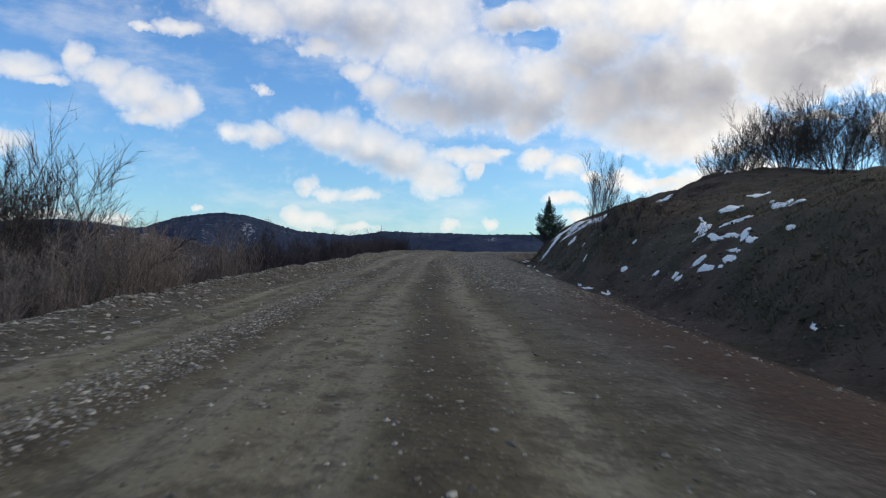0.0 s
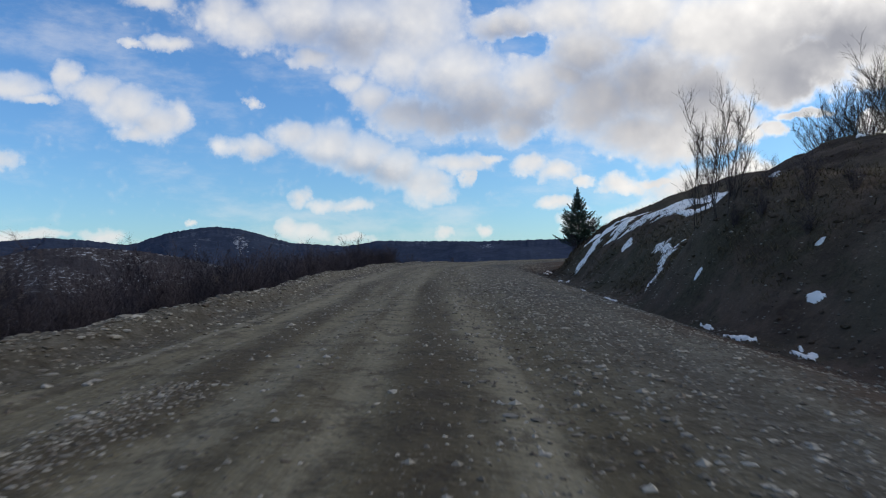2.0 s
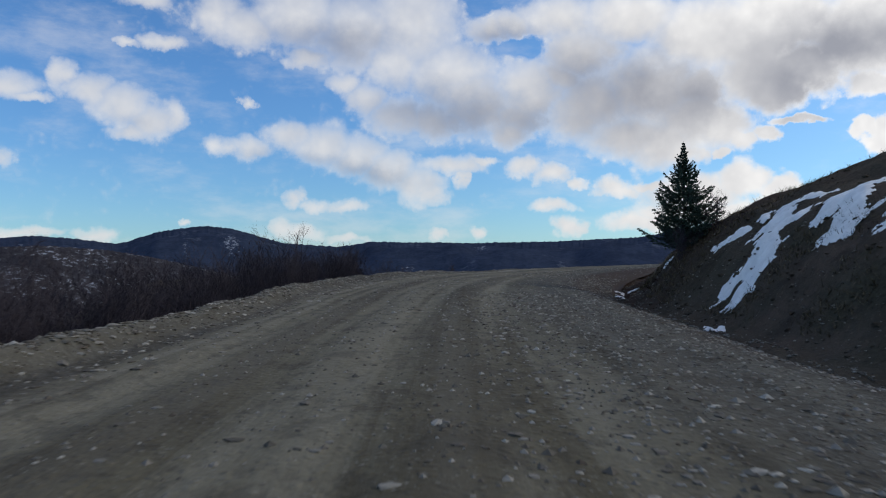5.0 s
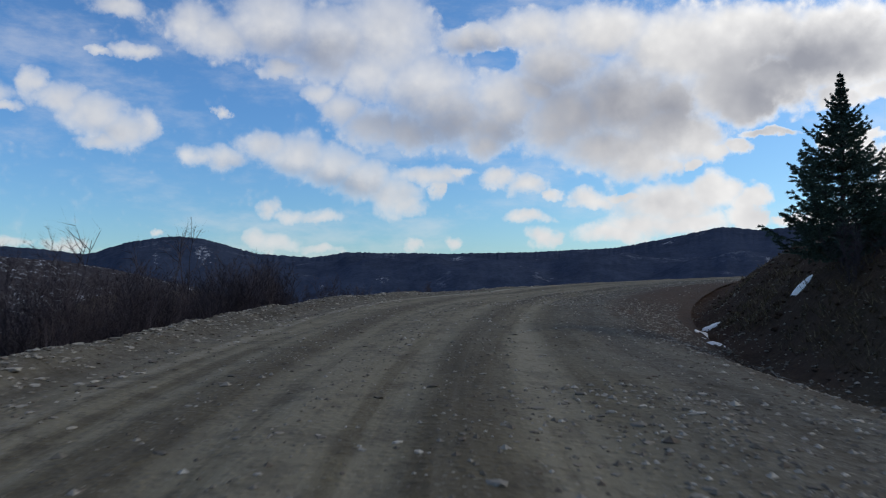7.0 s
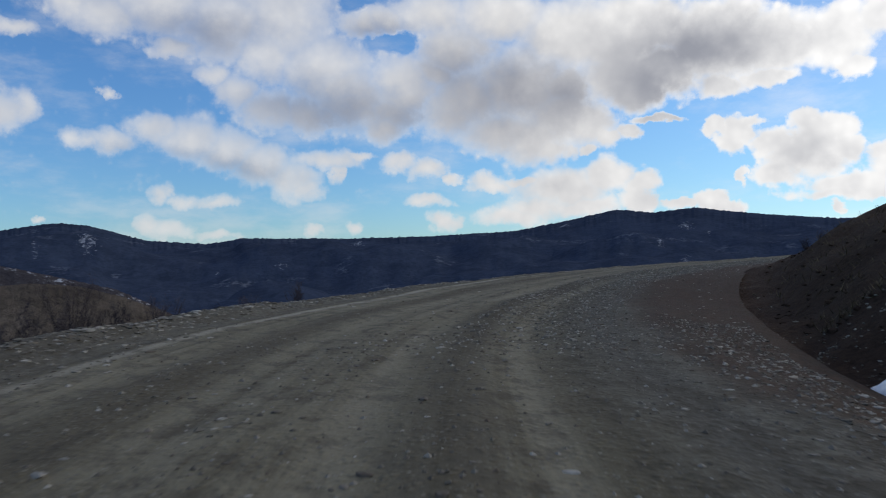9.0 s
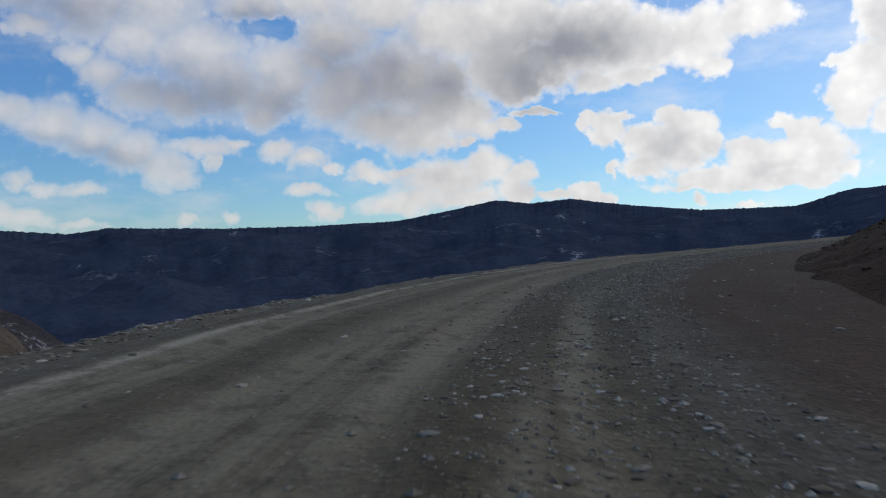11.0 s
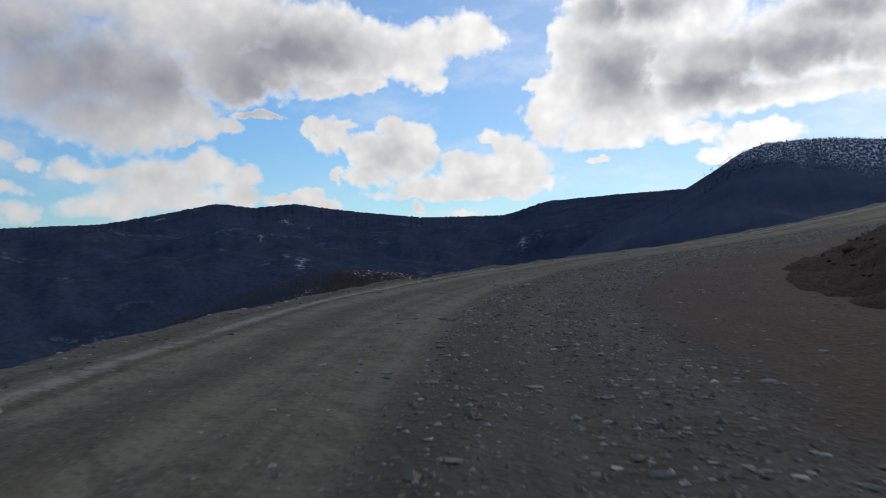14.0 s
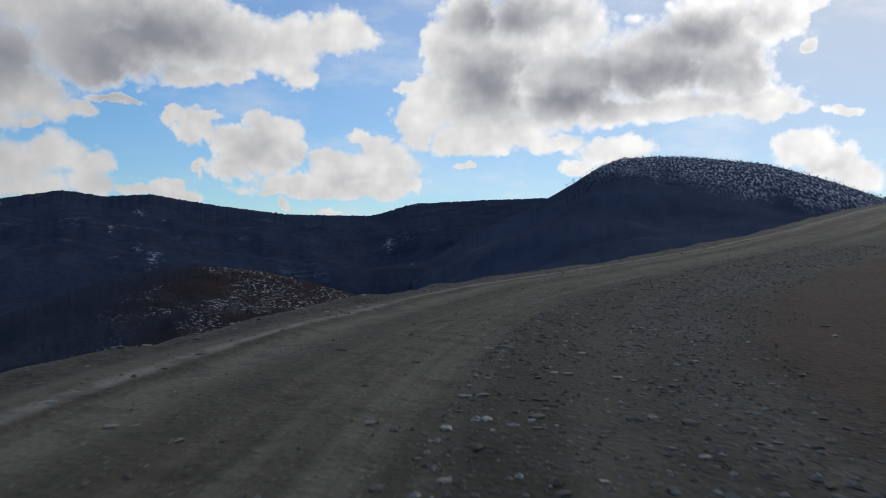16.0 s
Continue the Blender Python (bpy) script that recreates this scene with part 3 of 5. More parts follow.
def spline(points, step=0.5):
    """Catmull-Rom through the points, sampled evenly."""
    out = []
    for i in range(len(points) - 1):
        a, b, c, d = (points[max(0, min(len(points) - 1, i + k))] for k in (-1, 0, 1, 2))
        for t in np.linspace(0, 1, max(2, int(np.linalg.norm(c - b) / step)), endpoint=False):
            out.append(0.5 * (2 * b + (c - a) * t + (2 * a - 5 * b + 4 * c - d) * t * t + (3 * b - a - 3 * c + d) * t ** 3))
    return np.array(out + [points[-1]])


LINE = spline(MID)
SEG = np.r_[0, np.cumsum(np.linalg.norm(np.diff(LINE, axis=0), axis=1))]
SEG -= np.interp(0.0, LINE[:40 * 6, 1], SEG[:40 * 6])          # s = 0 where the walk starts
TAN = np.gradient(LINE, axis=0)
TAN /= np.linalg.norm(TAN, axis=1)[:, None]


def on_road(s, u):
    """World x, y for the distance s along the road and u to its right."""
    x, y = np.interp(s, SEG, LINE[:, 0]), np.interp(s, SEG, LINE[:, 1])
    tx, ty = np.interp(s, SEG, TAN[:, 0]), np.interp(s, SEG, TAN[:, 1])
    return x + u * ty, y - u * tx


def road_coords(x, y):
    """s and u of places in the world."""
    x, y = np.asarray(x, float), np.asarray(y, float)
    flat = np.stack([x.ravel(), y.ravel()], 1)
    best = np.empty(len(flat), int)
    for i in range(0, len(flat), 20000):
        part_ = flat[i:i + 20000]
        best[i:i + 20000] = ((part_[:, None] - LINE[None, ::2]) ** 2).sum(2).argmin(1) * 2
    off = flat - LINE[best]
    s = SEG[best] + (off * TAN[best]).sum(1)
    u = off[:, 0] * TAN[best][:, 1] - off[:, 1] * TAN[best][:, 0]
    far = np.abs(s - SEG[best]) > 3
    u[far] = np.sign(u[far]) * np.linalg.norm(off[far], axis=1)
    return np.clip(s, SEG[0], SEG[-1]).reshape(x.shape), u.reshape(x.shape)


def lattice(x, y, seed):
    """Smooth value noise in -1..1 on a unit grid."""
    xi, yi = np.floor(x).astype(np.int64), np.floor(y).astype(np.int64)
    fx, fy = x - xi, y - yi
    fx, fy = fx * fx * (3 - 2 * fx), fy * fy * (3 - 2 * fy)

    def h(i, j):
        n = (i * 374761393 + j * 668265263 + seed * 974711) & 0x7FFFFFFF
        n = ((n ^ (n >> 13)) * 1274126177) & 0x7FFFFFFF
        return ((n ^ (n >> 16)) & 0xFFFF) / 32767.5 - 1
    return (h(xi, yi) * (1 - fx) + h(xi + 1, yi) * fx) * (1 - fy) + (h(xi, yi + 1) * (1 - fx) + h(xi + 1, yi + 1) * fx) * fy


def rough(x, y, size, seed, octaves=4, gain=0.5):
    z, amp = 0, 1.0
    for k in range(octaves):
        z = z + amp * lattice(x / size * 2 ** k + 17.3 * k, y / size * 2 ** k - 9.1 * k, seed + k)
        amp *= gain
    return z


HALF_L = 6.4


def half_right(s):
    """Half width of the road on the side of the bank."""
    return np.interp(s, [50, 62, 70, 90, 104, 118, 135], [6.0, 5.5, 4.7, 4.7, 5.0, 5.3, 6.0])


def edge_left(s):
    """Width of the road on the open side, with its rubble berm."""
    return np.interp(s, [10, 19, 23, 29, 37, 41, 47, 53, 58, 64, 72, 80, 90, 100, 108, 120, 150, 190], [6.1, 5.8, 5.3, 4.8, 4.6, 4.9, 5.3, 5.0, 5.0, 5.7, 6.5, 6.7, 6.5, 5.8, 5.5, 5.1, 5.6, 7.0])


def even(s, u):
    """u with the road's right half stretched to 6 m and its left to 8 m."""
    e = edge_left(s)
    return np.where(u > 0, u * 6.0 / half_right(s), np.where(-u < e, u * 8.0 / e, u - 8.0 + e))


def uneven(s, c):
    """The other way round."""
    e = edge_left(s)
    return np.where(c > 0, c * half_right(s) / 6.0, np.where(c > -8.0, c * e / 8.0, c + 8.0 - e))


def road_z(s, u):
    """The surface of the road: a low crown, shallow ruts and a fall to the ditch."""
    u = even(s, u)
    z = np.interp(s, RISE[:, 0], RISE[:, 1])
    bend = np.interp(s, [60, 85, 130, 160], [0, 0.015, 0.015, 0.0])
    z = z - 0.012 * np.abs(u) + bend * -u * 0.4
    z = z - np.interp(u, [2.0, 4.2, 6.0, 7.0], [0, 0.16, 0.66, 0.92]) * np.interp(s, [70, 98], [1, -0.3])
    mid = np.interp(s, RISE[:, 0], RISE[:, 1])
    k = np.clip((-u - 5.6) / 1.2, 0, 1)
    z = z * (1 - k) + (mid + edge_z(s, u) + 0.06 * rough(s, u, 1.1, 15, 4)) * k
    ruts = sum(np.exp(-((u - c) / 0.35) ** 2) for c in (-4.4, -2.6, -0.9, 0.9, 2.7))
    return z - 0.025 * ruts + 0.02 * rough(s, u * 2.5, 2.5, 3, 4) + 0.035 * rough(s, u, 9.0, 11, 2)


def bank_z(s, u):
    """Height over the road's middle, to the right of the ditch."""
    start = half_right(s) + 0.7
    v = u - start
    steep = np.interp(s, [0, 20, 36, 46, 52, 60, 68, 76, 80, 86, 94, 104, 112, 130, 150, 175, 195], [0.95, 1.0, 1.16, 1.06, 1.08, 1.04, 1.14, 1.22, 1.2, 1.12, 1.6, 2.0, 1.9, 1.8, 1.7, 2.1, 2.3])
    h = np.interp(v, [-1, 0, 0.7, 1.9, 3.4, 5.0, 8.0, 12.0, 19.0, 40.0, 120.0], [-0.45, -0.88, -0.55, 0.75, 1.8, 2.55, 3.7, 4.85, 5.3, 5.6, 8.0])
    apron = np.interp(v, [-1, 0, 0.7, 1.9, 3.4, 5.0, 8.0, 12.0, 19.0, 40.0, 120.0], [0.06, 0.13, 0.28, 0.72, 1.65, 2.45, 3.7, 4.85, 5.3, 5.6, 8.0])
    w = np.interp(s, [78, 100], [0, 1])
    h = h * (1 - w) + apron * w          # no ditch in the bend
    most = np.interp(s, [60, 78, 84, 92, 102, 112, 130, 150, 175, 195], [40, 16, 6, 3.6, 3.4, 3.0, 2.9, 3.4, 7.5, 9.5])       # where the bank levels off
    h = np.where(h > 0, most * (1 - np.exp(-np.maximum(h, 0) * steep / most)), h)
    knoll = 2.1 * np.exp(-((s - 38.8) / 4.2) ** 2) * np.interp(u, [6.3, 6.8, 7.5, 8.6, 11.0, 13.5], [0, 0.35, 1, 1, 0.35, 0])      # under the slim trees
    back = np.interp(u, [13.0, 17.0, 24.0, 40.0], [0, 1, 1, 0])
    brow = (0.95 * np.exp(-((s - 52.5) / 7.5) ** 2) - 0.85 * np.exp(-((s - 35.0) / 6.5) ** 2)) * back
    return h + knoll + brow


def edge_z(s, u):
    """Height over the road's middle, left of the road: a low berm and the slope below it."""
    v = -u - HALF_L
    berm = np.interp(s, [-20, 10, 30, 80, 100], [0.16, 0.22, 0.42, 0.30, 0.12])
    deep = np.interp(s, [-10, 30, 70, 95], [0.75, 0.8, 1.0, 1.3])
    fall = np.interp(v, [0, 1.6, 3.0, 6, 14, 40, 120, 260, 500], [0, -0.15, -0.9, -2.4, -5.5, -17, -52, -84, -100]) * deep
    return -0.12 + berm * np.exp(-((v - 0.8) / 0.75) ** 2) + fall


def ground_z(x, y):
    x, y = np.asarray(x, float), np.asarray(y, float)
    s, u = road_coords(x, y)
    mid = np.interp(s, RISE[:, 0], RISE[:, 1])
    far = np.clip((np.hypot(x - 10, y - 60) - 150) / 300, 0, 1)
    right = mid + bank_z(s, u)
    c = even(s, u)
    left = mid + edge_z(s, c)
    land = np.where(u > 0, right * (1 - far) + (-20) * far, left)
    land = land + np.where(u > 0, np.clip((even(s, u) - 7) / 3, 0, 1), np.clip((-c - 7.6) / 3, 0, 1)) * (0.20 * rough(x, y, 3.0, 21, 5) + 0.35 * rough(x, y, 11.0, 31, 2))
    land = land + 0.12 * rough(x, y, 0.9, 41, 3) * np.clip(np.maximum(c - 5.6, -c - 7.6), 0, 1)
    e = c
    under = road_z(s, np.clip(u, uneven(s, -8.4), half_right(s) * 7 / 6)) - 0.30
    # the land dips under the road strip and rises to meet it at both edges
    k = np.clip(np.maximum((e - 5.7) / 0.8, (-e - 7.7) / 0.6), 0, 1)
    k = k * k * (3 - 2 * k)
    return under * (1 - k) + land * k


def link_mesh(name, verts, faces, mat, parent=None, smooth=True):
    me = bpy.data.meshes.new(name)
    me.from_pydata(verts if isinstance(verts, list) else verts.tolist(), [], faces if isinstance(faces, list) else faces.tolist())
    me.materials.append(MAT[mat])
    if smooth:
        me.polygons.foreach_set("use_smooth", np.ones(len(me.polygons), bool))
    ob = new(name, me)
    ob.parent = parent
    return ob


def grid_faces(rows, cols):
    i = np.arange(rows * cols).reshape(rows, cols)
    return np.stack([i[:-1, :-1], i[:-1, 1:], i[1:, 1:], i[1:, :-1]], -1).reshape(-1, 4)


def spaced(lo, hi, step, reach, growth=1.17):
    out, d = [hi], step
    while out[-1] < hi + reach:
        d *= growth
        out.append(out[-1] + d)
    low, d = [lo], step
    while low[-1] > lo - reach:
        d *= growth
        low.append(low[-1] - d)
    return np.r_[low[:0:-1], np.arange(lo, hi, step), out]


# ---- the ground, one sheet to the horizon ----
gx, gy = spaced(-16, 48, 0.32, 4000), spaced(-3, 128, 0.36, 4000)
GX, GY = np.meshgrid(gx, gy)
GZ = ground_z(GX, GY)
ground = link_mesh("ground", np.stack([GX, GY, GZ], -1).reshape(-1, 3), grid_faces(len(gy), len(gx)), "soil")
tagged(ground, "dark brown soil and withered grass slopes", "ground", kind="structure")

# ---- the gravel road ----
rs, ru = np.arange(-30, 235, 0.22), np.arange(-8.4, 6.61, 0.2)
RU, RS = np.meshgrid(ru, rs)
RW = uneven(RS, RU)
RX, RY = on_road(RS, RW)
road = link_mesh("road", np.stack([RX, RY, road_z(RS, RW)], -1).reshape(-1, 3), grid_faces(len(rs), len(ru)), "gravel")
tagged(road, "unpaved grey-brown gravel road with pale wheel tracks", "road", kind="structure")
uv = road.data.uv_layers.new(name="UVMap")
loops = np.empty(len(road.data.loops), np.int32)
road.data.loops.foreach_get("vertex_index", loops)
uv.data.foreach_set("uv", np.stack([RU.ravel(), RS.ravel()], 1)[loops].ravel())


# ---- the hills round the valley ----
def hill(name, label, az, el, dist, foot, mat, wobble, seed, rings=36, centre=(8.0, 60.0, 3.2), step=0.1, back=900.0):
    """A ridge as seen from the road: azimuths and heights in degrees of its crest, at dist metres, down to foot."""
    a = np.arange(min(az), max(az), step)
    order = np.argsort(az)
    e = np.interp(a, np.array(az)[order], np.array(el)[order])
    ker = np.hanning(int(1.6 / step) | 1)
    e = np.convolve(np.pad(e, len(ker) // 2, mode="edge"), ker / ker.sum(), mode="valid")
    d = np.interp(a, np.array(az)[order], np.array(dist)[order]) if np.ndim(dist) else np.full(len(a), float(dist))
    top = centre[2] + d * np.tan(np.radians(e))
    f = np.r_[np.linspace(0, 1, rings), 1 + np.linspace(0.04, 1, 8)]
    F, A = np.meshgrid(f, np.radians(a), indexing="ij")
    near_ = np.interp(a, [min(a), max(a)], [foot[0], foot[0]])[None]
    D = np.where(F <= 1, near_ + (d[None] - near_) * F, d[None] + back * (F - 1))
    X, Y = centre[0] - D * np.sin(A), centre[1] + D * np.cos(A)
    Z = np.where(F <= 1, foot[1] + (top[None] - foot[1]) * F ** 1.35, top[None] - 0.35 * back * np.maximum(F - 1, 0) ** 1.3)
    gully = rough(X, Y, wobble * 14, seed, 4) * wobble * 1.6 + rough(X, Y, wobble * 2.0, seed + 9, 3) * wobble * 0.25
    Z = Z + gully * np.where(F <= 1, np.sin(np.pi * np.clip(F, 0, 1)) ** 0.8, 0.0) + (F > 0.9) * (F <= 1.01) * rough(A * 900, A * 0, 1.0, seed + 5, 3) * wobble * 0.06
    ob = link_mesh(name, np.stack([X, Y, Z], -1).reshape(-1, 3), grid_faces(len(f), len(a)), mat)
    return tagged(ob, label, "hill", kind="structure")


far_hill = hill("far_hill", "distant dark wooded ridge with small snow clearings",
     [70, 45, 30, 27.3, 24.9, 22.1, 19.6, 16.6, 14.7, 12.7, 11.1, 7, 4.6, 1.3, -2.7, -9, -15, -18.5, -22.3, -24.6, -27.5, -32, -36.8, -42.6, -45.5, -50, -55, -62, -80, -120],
     [2.2, 1.6, 1.7, 2.0, 1.85, 1.5, 2.4, 2.87, 2.7, 2.17, 1.7, 1.44, 1.84, 1.8, 1.76, 1.88, 2.17, 2.8, 3.57, 3.26, 3.55, 2.92, 2.48, 2.56, 3.5, 3.82, 4.1, 4.0, 3.0, 3.0], 2300, (420, -110), "hazy_forest", 26.0, 51)
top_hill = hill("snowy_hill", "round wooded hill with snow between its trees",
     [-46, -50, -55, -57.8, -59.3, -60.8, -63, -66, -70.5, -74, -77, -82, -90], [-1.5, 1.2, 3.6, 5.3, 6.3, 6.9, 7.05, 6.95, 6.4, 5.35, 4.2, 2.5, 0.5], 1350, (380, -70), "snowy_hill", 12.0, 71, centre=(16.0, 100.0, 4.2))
near_hill = hill("scrub_hill", "low scrubby hill with specks of old snow",
     [62, 45, 36, 30, 28, 25, 21.4, 18.4, 15, 11, 7, 3, 0], [0.9, 1.1, 0.8, 0.7, 1.2, 1.35, 1.1, 0.6, -0.2, -1.2, -3.2, -6.5, -9.0], 330, (130, -48), "scrub_hill", 3.0, 81, centre=(0.0, 25.0, 2.8), back=200.0)
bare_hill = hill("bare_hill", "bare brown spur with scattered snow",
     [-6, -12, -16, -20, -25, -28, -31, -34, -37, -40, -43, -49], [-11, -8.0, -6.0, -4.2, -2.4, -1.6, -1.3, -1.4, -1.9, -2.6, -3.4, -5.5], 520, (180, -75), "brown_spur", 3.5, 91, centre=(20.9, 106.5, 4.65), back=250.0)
spur = hill("brown_spur", "low bare tan spur below the road", [44, 34, 26, 20, 17, 14, 11, 9.5, 8], [-12, -5, -1.6, -1.2, -1.5, -2.4, -3.7, -5.0, -7.6], 140, (70, -26), "dry_mound", 1.5, 95, centre=(3.6, 78.0, 4.0), back=60.0)


def hill_trees(hill_ob, parent_rows, count, lo, hi, tall, seed, label, most=330):
    """Small bare and evergreen trees standing on a hill, joined."""
    R = np.random.default_rng(seed)
    co = np.empty(len(hill_ob.data.vertices) * 3)
    hill_ob.data.vertices.foreach_get("co", co)
    co = co.reshape(parent_rows, -1, 3)
    V, F = [], []
    for _ in range(count):
        r, k = R.integers(int(lo * 35), int(hi * 35) + 1), R.integers(most)
        x, y, z = co[r, k] + (R.normal(0, 5), R.normal(0, 5), 0)
        h = tall * R.uniform(0.5, 1.3)
        w, n0, a0 = h * R.uniform(0.16, 0.34), len(V), R.uniform(0, 6)
        V += [(x + w * math.cos(a0 + 1.2566 * i) * R.uniform(0.6, 1.2), y + w * math.sin(a0 + 1.2566 * i) * R.uniform(0.6, 1.2), z + h * R.uniform(0.1, 0.35)) for i in range(5)]
        V += [(x + R.normal(0, w * 0.3), y, z + h), (x, y, z - h * 0.3)]
        F += [(n0 + i, n0 + (i + 1) % 5, n0 + 5) for i in range(5)] + [(n0 + (i + 1) % 5, n0 + i, n0 + 6) for i in range(5)]
    return tagged(link_mesh("hill_trees", V, F, "hazy_wood", smooth=False), label, "trees", kind="stuff")


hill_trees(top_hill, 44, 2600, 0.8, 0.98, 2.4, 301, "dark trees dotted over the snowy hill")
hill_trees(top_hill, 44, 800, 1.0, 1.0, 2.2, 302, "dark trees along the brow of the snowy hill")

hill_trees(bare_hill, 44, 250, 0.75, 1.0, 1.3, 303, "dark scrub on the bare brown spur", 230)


# ---- plants ----
class Tubes:
    """Collects thin three-sided tapering tubes into one mesh."""

    def __init__(self):
        self.v, self.f = [], []

    def add(self, pts, radii):
        pts = np.asarray(pts, float)
        d = pts[-1] - pts[0]
        side = np.cross(d, (0.31, 0.17, 0.93))
        side /= np.linalg.norm(side) + 1e-9
        other = np.cross(d, side)
        other /= np.linalg.norm(other) + 1e-9
        n0 = len(self.v)
        for p, r in zip(pts, radii):
            for k in range(3):
                a = 2.0944 * k
                self.v.append(tuple(p + r * (math.cos(a) * side + math.sin(a) * other)))
        for i in range(len(pts) - 1):
            for k in range(3):
                a, b = n0 + 3 * i + k, n0 + 3 * i + (k + 1) % 3
                self.f.append((a, b, b + 3, a + 3))

    def blade(self, p, q, r):
        """A twig: one thin tapering face."""
        side = np.cross(q - p, (0.7, 0.5, 0.2 + 10 * r))
        side *= r / (np.linalg.norm(side) + 1e-9)
        n0 = len(self.v)
        self.v += [tuple(p - side), tuple(p + side), tuple(q)]
        self.f.append((n0, n0 + 1, n0 + 2))

    def mesh(self, name, mat):
        me = bpy.data.meshes.new(name)
        me.from_pydata(self.v, [], self.f)
        me.materials.append(MAT[mat])
        return me


def limb(R, start, way, length, bend, n):
    """A wandering line from start: its points."""
    p, d, out = np.array(start, float), np.array(way, float), [np.array(start, float)]
    for _ in range(n):
        d = d + R.normal(0, bend, 3) + (0, 0, 0.06)
        d /= np.linalg.norm(d)
        p = p + d * length / n
        out.append(p)
    return np.array(out)


def bare_mesh(name, mat, seed, height, stems, lean, branches, twigs, thick, upright=0.5, low=0.22):
    """Bare woody plant: stems from one root, branches off them and twigs off those."""
    R, T = np.random.default_rng(seed), Tubes()
    for _ in range(stems):
        a, tilt = R.uniform(0, 6.283), abs(R.normal(0, lean))
        way = (math.cos(a) * math.sin(tilt), math.sin(a) * math.sin(tilt), math.cos(tilt))
        h = height * R.uniform(0.62, 1.0)
        stem = limb(R, (math.cos(a) * 0.12, math.sin(a) * 0.12, -0.15), way, h, 0.09, 5)
        T.add(stem, np.linspace(thick, thick * 0.22, len(stem)))
        for _ in range(branches):
            k = R.uniform(low, 0.97)
            at = np.array([np.interp(k * 5, range(6), stem[:, i]) for i in range(3)])
            a2 = R.uniform(0, 6.283)
            w = np.array([math.cos(a2), math.sin(a2), R.uniform(0.3, 1.0) + upright])
            w /= np.linalg.norm(w)
            br = limb(R, at, w, h * R.uniform(0.16, 0.36) * (1.15 - 0.6 * k), 0.16, 3)
            T.add(br, np.linspace(thick * 0.36, thick * 0.14, len(br)))
            for _ in range(twigs):
                q = br[R.integers(1, 4)]
                w2 = w + R.normal(0, 0.55, 3) + (0, 0, 0.25)
                w2 /= np.linalg.norm(w2)
                T.blade(q, q + w2 * h * R.uniform(0.06, 0.15), thick * 0.20)
    return T.mesh(name, mat)


def z_at(x, y):
    return float(ground_z(np.array([x]), np.array([y]))[0])


def plant(name, me, x, y, scale, turn, label, category, group="", sink=0.0, lean=(0, 0)):
    ob = new(name, me)
    ob.matrix_world = pose(x, y, z_at(x, y) - sink, lean[0], lean[1], turn) @ Matrix.Scale(scale, 4)
    return tagged(ob, label, category, group)


SHRUBS = [bare_mesh("shrub", "brown_bark", 100 + k, 2.6, 16, 0.36, 12, 13, 0.015, 0.7, 0.08) for k in range(6)]
PALE = [bare_mesh("shrub", "tan_bark", 130 + k, 2.6, 16, 0.36, 12, 14, 0.015, 0.7, 0.08) for k in range(4)]
THIN = [bare_mesh("shrub", "brown_bark", 150 + k, 2.6, 9, 0.36, 7, 11, 0.022, 0.5, 0.08) for k in range(4)]


def stem_mesh(seed, height, tilt, thick, boughs, twigs):
    """One stem of a bush, leaning along x: boughs that branch off it in turn, shoots on those and twigs on the shoots."""
    R, T = np.random.default_rng(seed), Tubes()
    h = height * R.uniform(0.72, 1.0) * (1.0 - 0.25 * tilt)
    stem = limb(R, (0.06, 0, -0.25), (math.sin(tilt), R.normal(0, 0.08), math.cos(tilt)), h, 0.10, 8)
    T.add(stem, np.linspace(thick, thick * 0.16, len(stem)))
    for b in range(boughs):
        k = 0.12 + 0.86 * (b + R.uniform(0, 1)) / boughs
        j = min(int(k * 8), 7)
        at, along = stem[j] + (stem[j + 1] - stem[j]) * (k * 8 - j), stem[j + 1] - stem[j]
        along = along / np.linalg.norm(along)
        side = np.cross(along, R.normal(0, 1, 3))
        side /= np.linalg.norm(side)
        w = along * 0.85 + side * R.uniform(0.45, 0.85) + (0, 0, 0.12)
        w /= np.linalg.norm(w)
        ln = h * R.uniform(0.20, 0.42) * (1.12 - 0.72 * k)
        br = limb(R, at, w, ln, 0.12, 4)
        T.add(br, np.linspace(thick * 0.42 * (1.1 - 0.6 * k), thick * 0.13, len(br)))
        for _ in range(6):
            q = R.uniform(0.2, 1.0) * 4
            i = min(int(q), 3)
            base = br[i] + (br[i + 1] - br[i]) * (q - i)
            w2 = w * 0.9 + R.normal(0, 0.36, 3) + (0, 0, 0.30)
            w2 /= np.linalg.norm(w2)
            sh = limb(R, base, w2, ln * R.uniform(0.35, 0.7) + 0.15, 0.12, 3)
            T.add(sh, (max(thick * 0.17, 0.005), max(thick * 0.14, 0.004), 0.0035, 0.0018))
            for _ in range(twigs):
                w3 = w2 + R.normal(0, 0.38, 3) + (0, 0, 0.12)
                w3 /= np.linalg.norm(w3)
                o = sh[R.integers(0, 4)]
                T.blade(o, o + w3 * R.uniform(0.14, 0.42), 0.0034)
    return T.mesh("stem", "grey_bark")


# two spreading kinds and an upright one
GREY = [[stem_mesh(200 + 50 * k + n, 4.4, (0.05, 0.03, 0.02)[k] + (0.95, 0.8, 0.5)[k] * (n / 18) ** 0.8, (0.040, 0.034, 0.018)[k], (11, 11, 12)[k], (3, 3, 4)[k]) for n in range(18)] for k in range(3)]
prng = np.random.default_rng(12)

